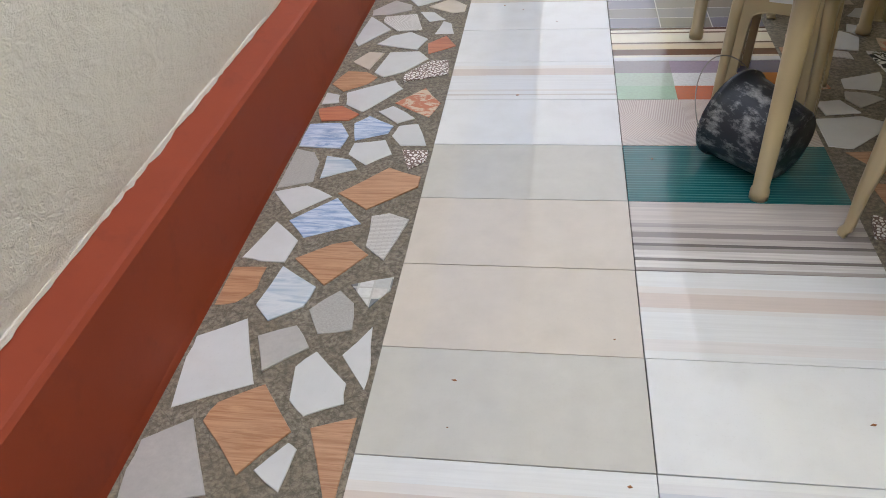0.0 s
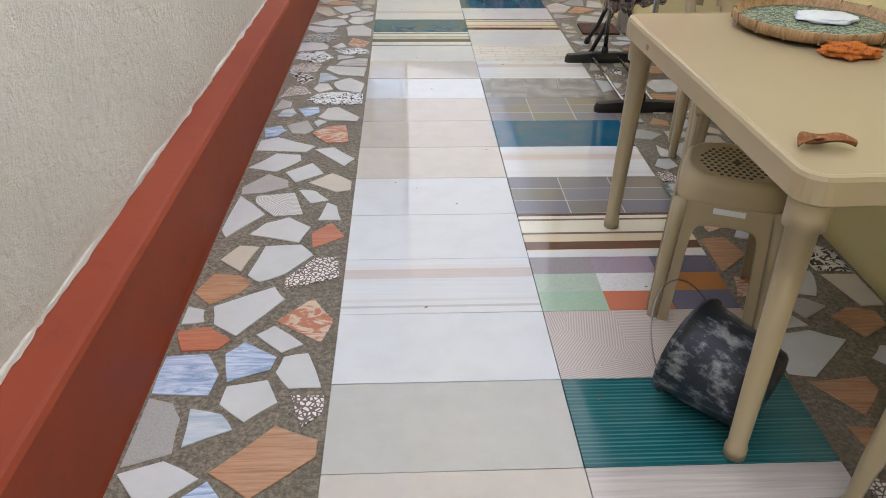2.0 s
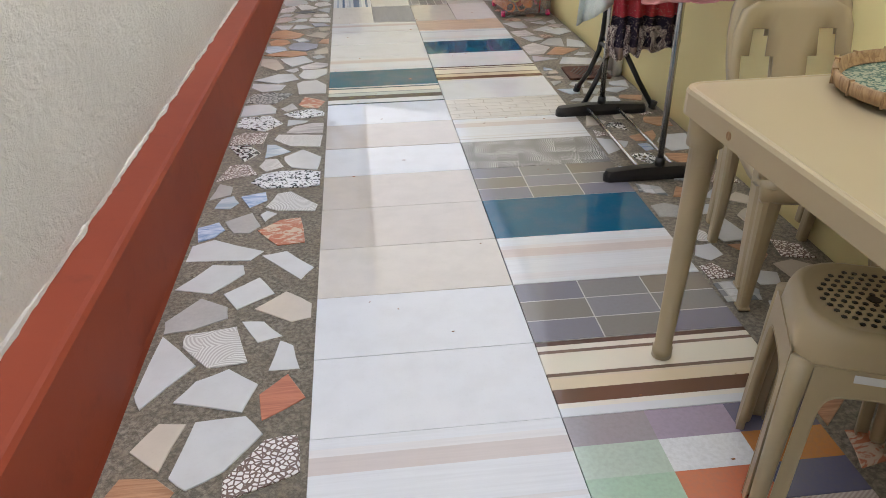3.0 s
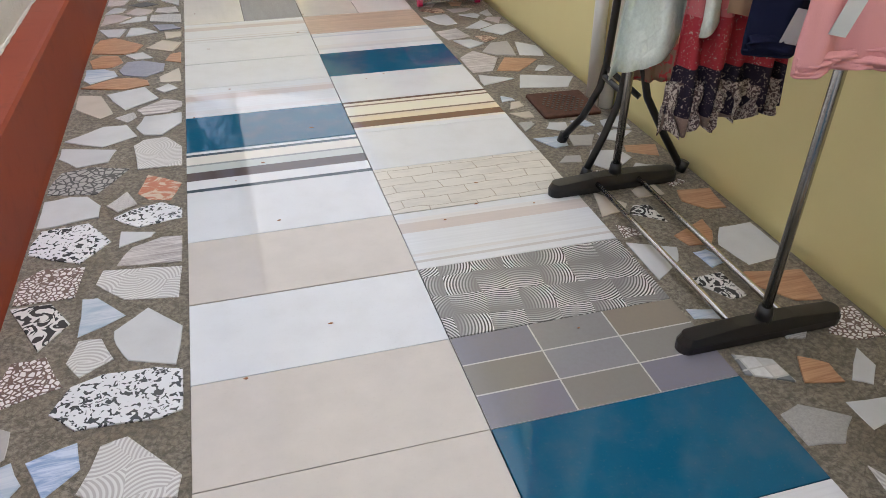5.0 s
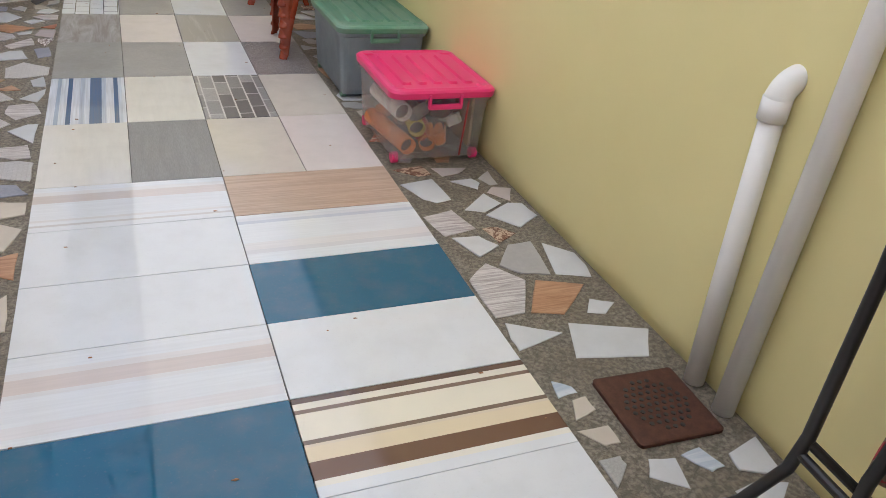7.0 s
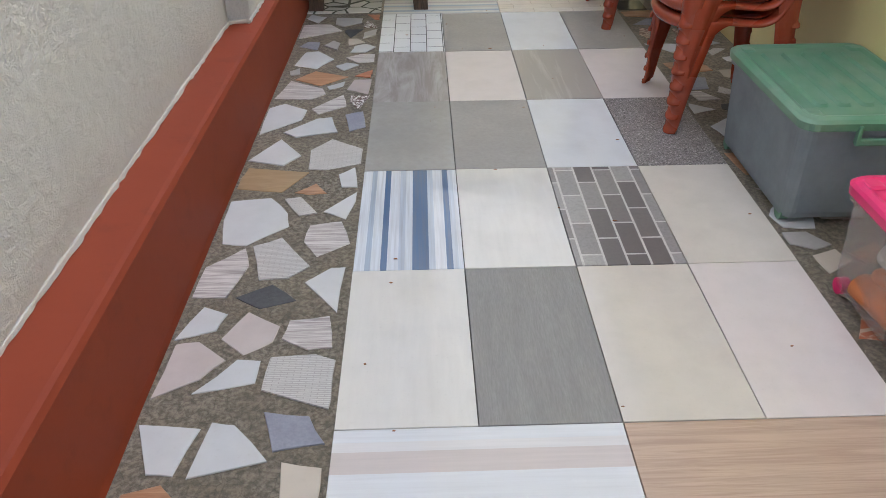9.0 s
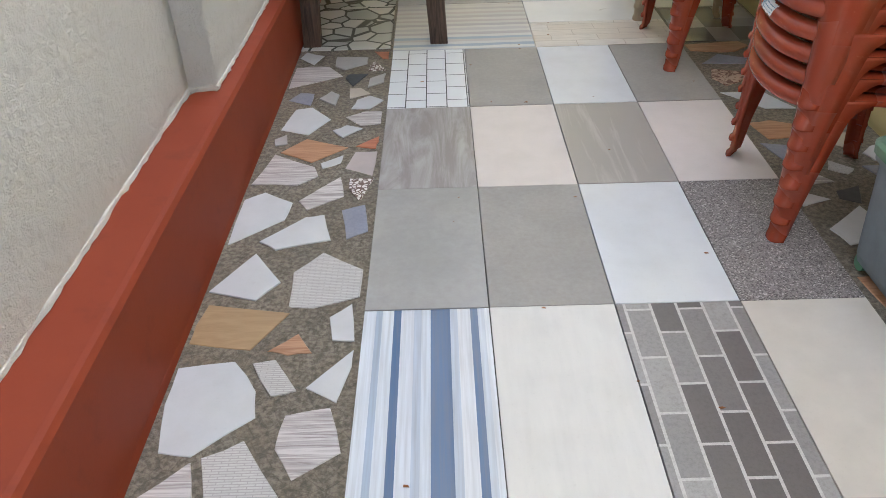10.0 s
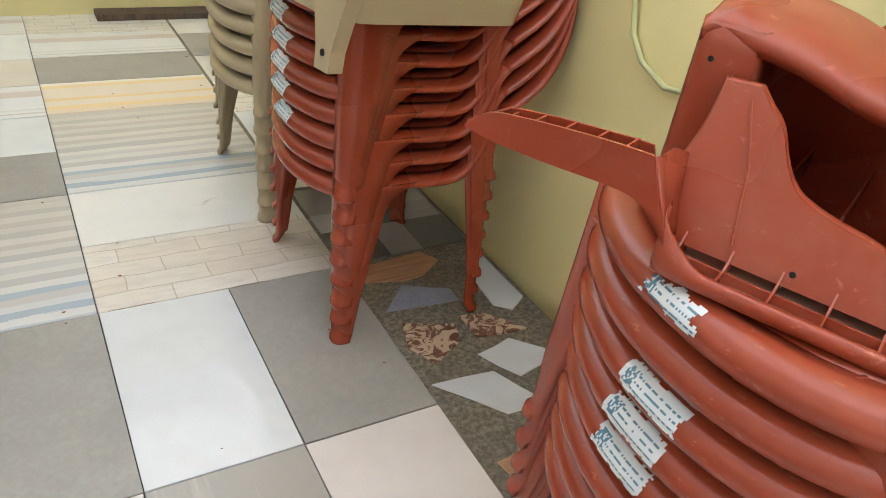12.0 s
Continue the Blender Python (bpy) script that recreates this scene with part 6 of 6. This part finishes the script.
def clip(poly, nx, ny, d):
    """The part of a convex outline where nx * x + ny * y <= d."""
    out = []
    for i, (x, y) in enumerate(poly):
        px, py = poly[i - 1]
        a, b = nx * px + ny * py - d, nx * x + ny * y - d
        if (a < 0) != (b < 0):
            s = a / (a - b)
            out.append((px + s * (x - px), py + s * (y - py)))
        if b <= 0:
            out.append((x, y))
    return out


def set_pieces(border, x_low, x_high):
    """Cut every shard to its neighbours and the edges of the border, and bed it in the mortar."""
    rnd = random.Random(7)
    all_rows = LAID[border.name]
    for i in range(900):
        y = rnd.uniform(-0.9, 8.70)
        x = rnd.uniform(x_low(y) + 0.05, x_high(y) - 0.05)
        w, h = rnd.uniform(0.07, 0.13), rnd.uniform(0.07, 0.14)
        if all(math.hypot(x - r[1], y - r[2]) > 0.42 * (r[3] * r[4]) ** 0.5 + 0.42 * (w * h) ** 0.5 + 0.025 for r in all_rows) and not (1.31 < x < 1.60 and 4.38 < y < 4.72):
            all_rows.append((rnd.choice(("white", "cream", "grey", "white", "pink", "rust", "wood", "linen")), x, y, w, h))
    for kind, x, y, w, h in all_rows:
        a = rnd.uniform(-0.30, 0.30)
        w, h = w * 1.08 + 0.004, h * 1.08 + 0.004
        ca, sa = math.cos(a), math.sin(a)
        poly = [(x + ca * u - sa * v, y + sa * u + ca * v) for u, v in ((-w / 2, -h / 2), (w / 2, -h / 2), (w / 2, h / 2), (-w / 2, h / 2))]
        for k in range(rnd.randint(1, 2)):
            t = rnd.choice((0.8, 2.4, 3.9, 5.5)) + rnd.uniform(-0.35, 0.35)
            nx, ny = math.cos(t), math.sin(t)
            reach = abs(nx) * w / 2 + abs(ny) * h / 2
            poly = clip(poly, nx, ny, nx * x + ny * y + reach * rnd.uniform(0.30, 0.66))
        for k2, x2, y2, w2, h2 in all_rows:
            dx, dy = x2 - x, y2 - y
            d = math.hypot(dx, dy)
            if 1e-4 < d < 0.45:
                r1, r2 = (w * h) ** 0.5, (w2 * h2) ** 0.5
                s = max(0.3, min(0.7, r1 / (r1 + r2)))
                nx, ny = dx / d, dy / d
                poly = clip(poly, nx, ny, nx * x + ny * y + d * s - 0.0125)
        poly = clip(poly, 1, 0, x_high(y) - 0.014)
        poly = clip(poly, -1, 0, -x_low(y) - 0.012)
        if len(poly) < 3:
            continue
        clean = poly
        while len(clean) > 3:
            gaps = [math.hypot(p[0] - clean[i - 1][0], p[1] - clean[i - 1][1]) for i, p in enumerate(clean)]
            k = gaps.index(min(gaps))
            if gaps[k] > (0.05 if len(clean) > 4 else 0.02):
                break
            del clean[k]
        if len(clean) < 3:
            continue
        ragged = []
        for i, p in enumerate(clean):
            q = clean[i - 1]
            ragged.append(((p[0] + q[0]) / 2 + rnd.uniform(-0.003, 0.003) - x, (p[1] + q[1]) / 2 + rnd.uniform(-0.003, 0.003) - y))
            ragged.append((p[0] - x, p[1] - y))
        ob = new("shard", mesh_of(prism(ragged, -0.010, 0.0, 0.0015), "shard", STONE[kind]))
        ob.parent = border
        ob.matrix_basis = pose(x, y, rnd.uniform(-0.0015, 0.0015), rnd.uniform(-0.4, 0.4), rnd.uniform(-0.4, 0.4), 0)


lay(border_left, "white", (-0.14, -0.04, 0.10, 0.11), (-0.12, 0.18, 0.11, 0.26), (-0.37, 0.23, 0.16, 0.31), (-0.05, 0.25, 0.06, 0.29), (-0.38, 0.68, 0.12, 0.16), (-0.36, 0.88, 0.19, 0.13), (-0.20, 1.15, 0.13, 0.14), (-0.08, 1.27, 0.12, 0.15), (-0.16, 1.40, 0.11, 0.14), (-0.42, 1.50, 0.08, 0.08), (-0.28, 1.53, 0.22, 0.22), (-0.23, 1.80, 0.23, 0.20))
lay(border_left, "white", (-0.24, 2.00, 0.19, 0.19), (-0.40, 2.09, 0.15, 0.35), (-0.09, 2.14, 0.07, 0.15), (-0.15, 2.26, 0.10, 0.10), (-0.19, 2.47, 0.18, 0.16), (-0.34, 2.56, 0.20, 0.16), (-0.11, 2.61, 0.16, 0.18), (-0.31, 2.75, 0.23, 0.14), (-0.20, 2.98, 0.06, 0.08), (-0.09, 3.51, 0.14, 0.24), (-0.14, 3.98, 0.09, 0.09), (-0.34, 4.19, 0.20, 0.15))
lay(border_left, "white", (-0.34, 4.57, 0.18, 0.16), (-0.30, 4.70, 0.24, 0.19), (-0.08, 4.80, 0.15, 0.22), (-0.21, 5.06, 0.20, 0.25), (-0.20, 5.58, 0.12, 0.09), (-0.19, 5.94, 0.21, 0.14), (-0.34, 5.96, 0.16, 0.11), (-0.25, 6.15, 0.12, 0.16), (-0.35, 6.35, 0.12, 0.12), (-0.07, 6.48, 0.09, 0.19), (-0.30, 6.81, 0.17, 0.25), (-0.06, 6.90, 0.07, 0.15))
lay(border_left, "white", (-0.05, 7.08, 0.05, 0.15), (-0.28, 7.24, 0.18, 0.19), (-0.21, 7.45, 0.19, 0.12), (-0.33, 7.54, 0.14, 0.27), (-0.16, 7.84, 0.08, 0.08), (-0.13, 8.05, 0.10, 0.08), (-0.27, 8.14, 0.14, 0.29), (-0.07, 8.27, 0.10, 0.11), (-0.33, 8.71, 0.09, 0.14))
lay(border_left, "grey", (-0.38, -0.04, 0.16, 0.20), (-0.25, 0.28, 0.14, 0.14), (-0.35, 2.38, 0.16, 0.17), (-0.28, 2.95, 0.12, 0.20), (-0.40, 3.23, 0.09, 0.13), (-0.33, 8.00, 0.06, 0.06), (-0.21, 8.32, 0.12, 0.11), (-0.05, 8.45, 0.05, 0.18), (-0.16, 8.65, 0.12, 0.14))
lay(border_left, "wood", (-0.05, -0.01, 0.10, 0.19), (-0.25, 0.04, 0.18, 0.26), (-0.42, 0.50, 0.12, 0.13), (-0.19, 0.59, 0.18, 0.15), (-0.13, 0.95, 0.23, 0.21), (-0.37, 1.65, 0.17, 0.16), (-0.27, 5.24, 0.29, 0.12), (-0.04, 5.51, 0.07, 0.16), (-0.34, 5.54, 0.12, 0.19), (-0.28, 5.75, 0.24, 0.21), (-0.15, 7.00, 0.11, 0.06), (-0.22, 7.91, 0.31, 0.14))
lay(border_left, "speckled", (-0.15, 0.41, 0.10, 0.17), (-0.42, 1.04, 0.14, 0.26))
lay(border_left, "pale_blue", (-0.28, 0.46, 0.11, 0.22), (-0.29, 1.05, 0.14, 0.13), (-0.34, 3.12, 0.09, 0.10), (-0.21, 3.62, 0.11, 0.14), (-0.35, 5.36, 0.14, 0.18))
lay(border_left, "mosaic", (-0.06, 0.50, 0.10, 0.13))
lay(border_left, "linen", (-0.06, 0.73, 0.11, 0.22), (-0.19, 4.19, 0.08, 0.13), (-0.09, 6.15, 0.14, 0.20), (-0.20, 6.62, 0.15, 0.24), (-0.17, 6.90, 0.09, 0.10), (-0.11, 7.25, 0.19, 0.23))
lay(border_left, "blue", (-0.26, 0.78, 0.20, 0.21), (-0.37, 1.26, 0.16, 0.16), (-0.23, 1.30, 0.13, 0.16), (-0.39, 2.90, 0.09, 0.18), (-0.27, 3.15, 0.10, 0.18))
lay(border_left, "pebble", (-0.06, 1.10, 0.09, 0.14), (-0.10, 1.71, 0.15, 0.19), (-0.34, 3.39, 0.13, 0.19), (-0.35, 3.80, 0.14, 0.16), (-0.05, 7.67, 0.08, 0.12), (-0.05, 8.62, 0.06, 0.09))
lay(border_left, "red", (-0.38, 1.40, 0.16, 0.10), (-0.07, 1.95, 0.10, 0.20), (-0.05, 7.96, 0.06, 0.09), (-0.04, 8.73, 0.07, 0.07))
lay(border_left, "rust", (-0.10, 1.48, 0.15, 0.21), (-0.14, 2.85, 0.14, 0.17), (-0.07, 4.27, 0.13, 0.20))
lay(border_left, "cream", (-0.35, 1.82, 0.18, 0.15), (-0.10, 2.38, 0.15, 0.17), (-0.34, 5.01, 0.13, 0.27), (-0.06, 5.28, 0.08, 0.21), (-0.11, 5.70, 0.15, 0.19), (-0.08, 5.87, 0.13, 0.11), (-0.13, 8.36, 0.11, 0.08))
lay(border_left, "swirl", (-0.26, 2.20, 0.18, 0.21), (-0.11, 3.10, 0.18, 0.15), (-0.22, 3.45, 0.09, 0.18), (-0.12, 3.74, 0.21, 0.13), (-0.08, 4.53, 0.16, 0.23))
lay(border_left, "leafy", (-0.17, 3.31, 0.30, 0.15), (-0.32, 3.98, 0.20, 0.22), (-0.12, 4.09, 0.24, 0.11))
lay(border_left, "scroll", (-0.35, 3.61, 0.16, 0.17))
lay(border_left, "banded", (-0.10, 3.89, 0.17, 0.13), (-0.09, 4.94, 0.17, 0.15), (-0.10, 6.30, 0.12, 0.11), (-0.34, 6.58, 0.10, 0.28), (-0.08, 6.69, 0.11, 0.20), (-0.16, 7.65, 0.14, 0.16), (-0.29, 7.80, 0.21, 0.17), (-0.08, 8.15, 0.13, 0.10), (-0.28, 8.52, 0.19, 0.19))
lay(border_left, "dark_pebble", (-0.30, 4.37, 0.21, 0.18))
lay(border_left, "slate", (-0.18, 5.42, 0.17, 0.26), (-0.12, 6.00, 0.22, 0.09), (-0.05, 7.49, 0.06, 0.23), (-0.31, 8.31, 0.10, 0.11))
lay(border_left, "pink", (-0.33, 6.21, 0.14, 0.22), (-0.23, 6.32, 0.13, 0.19), (-0.05, 7.83, 0.10, 0.16))
lay(border_left, "dark", (-0.19, 6.45, 0.18, 0.09), (-0.14, 8.47, 0.07, 0.14))
lay(border_left, "tan", (-0.29, 7.07, 0.19, 0.14))
lay(border_right, "mosaic", (1.28, 0.60, 0.18, 0.16), (1.27, 2.29, 0.12, 0.12), (1.27, 3.01, 0.10, 0.10))
lay(border_right, "pebble", (1.32, 0.76, 0.19, 0.13), (1.26, 2.39, 0.10, 0.10), (1.55, 2.50, 0.09, 0.14), (1.57, 3.09, 0.12, 0.11), (1.25, 3.63, 0.06, 0.07), (1.55, 3.86, 0.06, 0.05), (1.30, 3.95, 0.15, 0.07))
lay(border_right, "scroll", (1.45, 0.82, 0.11, 0.13), (1.58, 1.78, 0.13, 0.18), (1.33, 3.31, 0.12, 0.10), (1.37, 3.70, 0.13, 0.09))
lay(border_right, "wood", (1.37, 0.94, 0.16, 0.15), (1.34, 1.12, 0.15, 0.14), (1.51, 1.42, 0.15, 0.14), (1.26, 1.79, 0.13, 0.22), (1.39, 2.97, 0.10, 0.08), (1.52, 3.27, 0.15, 0.12), (1.43, 3.57, 0.11, 0.12), (1.56, 3.74, 0.11, 0.11), (1.56, 4.10, 0.15, 0.08), (1.44, 5.04, 0.19, 0.16), (1.33, 7.98, 0.15, 0.12), (1.36, 8.71, 0.26, 0.09))
lay(border_right, "white", (1.56, 0.99, 0.10, 0.08), (1.32, 1.29, 0.24, 0.19), (1.30, 1.44, 0.10, 0.09), (1.43, 1.65, 0.12, 0.16), (1.43, 1.97, 0.14, 0.15), (1.40, 2.64, 0.10, 0.16), (1.48, 2.96, 0.08, 0.12), (1.26, 3.48, 0.15, 0.18), (1.56, 3.48, 0.16, 0.18), (1.50, 3.99, 0.08, 0.07), (1.41, 4.06, 0.15, 0.14), (1.53, 4.24, 0.15, 0.08))
lay(border_right, "white", (1.34, 4.36, 0.11, 0.08), (1.49, 4.82, 0.28, 0.14), (1.29, 4.88, 0.14, 0.11), (1.54, 4.97, 0.10, 0.07), (1.56, 5.23, 0.13, 0.18), (1.32, 5.36, 0.14, 0.12), (1.53, 5.52, 0.16, 0.20), (1.45, 5.65, 0.14, 0.13), (1.28, 5.76, 0.16, 0.16), (1.48, 5.79, 0.12, 0.08), (1.31, 7.42, 0.14, 0.15), (1.33, 8.20, 0.22, 0.12))
lay(border_right, "white", (1.45, 8.29, 0.19, 0.10), (1.59, 8.56, 0.14, 0.28))
lay(border_right, "cream", (1.57, 1.59, 0.16, 0.16), (1.55, 2.75, 0.10, 0.13), (1.25, 4.50, 0.08, 0.05), (1.26, 4.59, 0.06, 0.09))
lay(border_right, "rust", (1.32, 2.03, 0.11, 0.15))
lay(border_right, "carved", (1.42, 5.42, 0.12, 0.09), (1.29, 5.93, 0.11, 0.07), (1.29, 8.40, 0.12, 0.17), (1.46, 8.42, 0.15, 0.08))
lay(border_right, "swirl", (1.30, 2.65, 0.05, 0.12))
lay(border_right, "speckled", (1.29, 2.83, 0.16, 0.11), (1.22, 4.39, 0.09, 0.08))
lay(border_right, "pale_blue", (1.24, 3.22, 0.08, 0.05), (1.28, 4.25, 0.10, 0.09), (1.45, 4.37, 0.08, 0.06), (1.25, 4.67, 0.05, 0.06))
lay(border_right, "blue", (1.40, 3.44, 0.07, 0.07))
lay(border_right, "grey", (1.28, 4.10, 0.09, 0.06), (1.39, 4.23, 0.13, 0.08), (1.43, 5.25, 0.16, 0.20), (1.56, 5.83, 0.06, 0.15))
lay(border_right, "banded", (1.29, 5.13, 0.17, 0.26), (1.30, 5.53, 0.15, 0.13), (1.30, 7.67, 0.08, 0.11))
lay(border_right, "pink", (1.45, 5.93, 0.12, 0.07))
lay(border_right, "dark", (1.37, 7.57, 0.06, 0.09))
lay(border_right, "slate", (1.51, 7.66, 0.09, 0.12), (1.28, 7.80, 0.13, 0.13), (1.33, 8.58, 0.19, 0.11))
set_pieces(border_left, left_face, lambda y: 0.0)
set_pieces(border_right, lambda y: 1.2, right_wall_x)
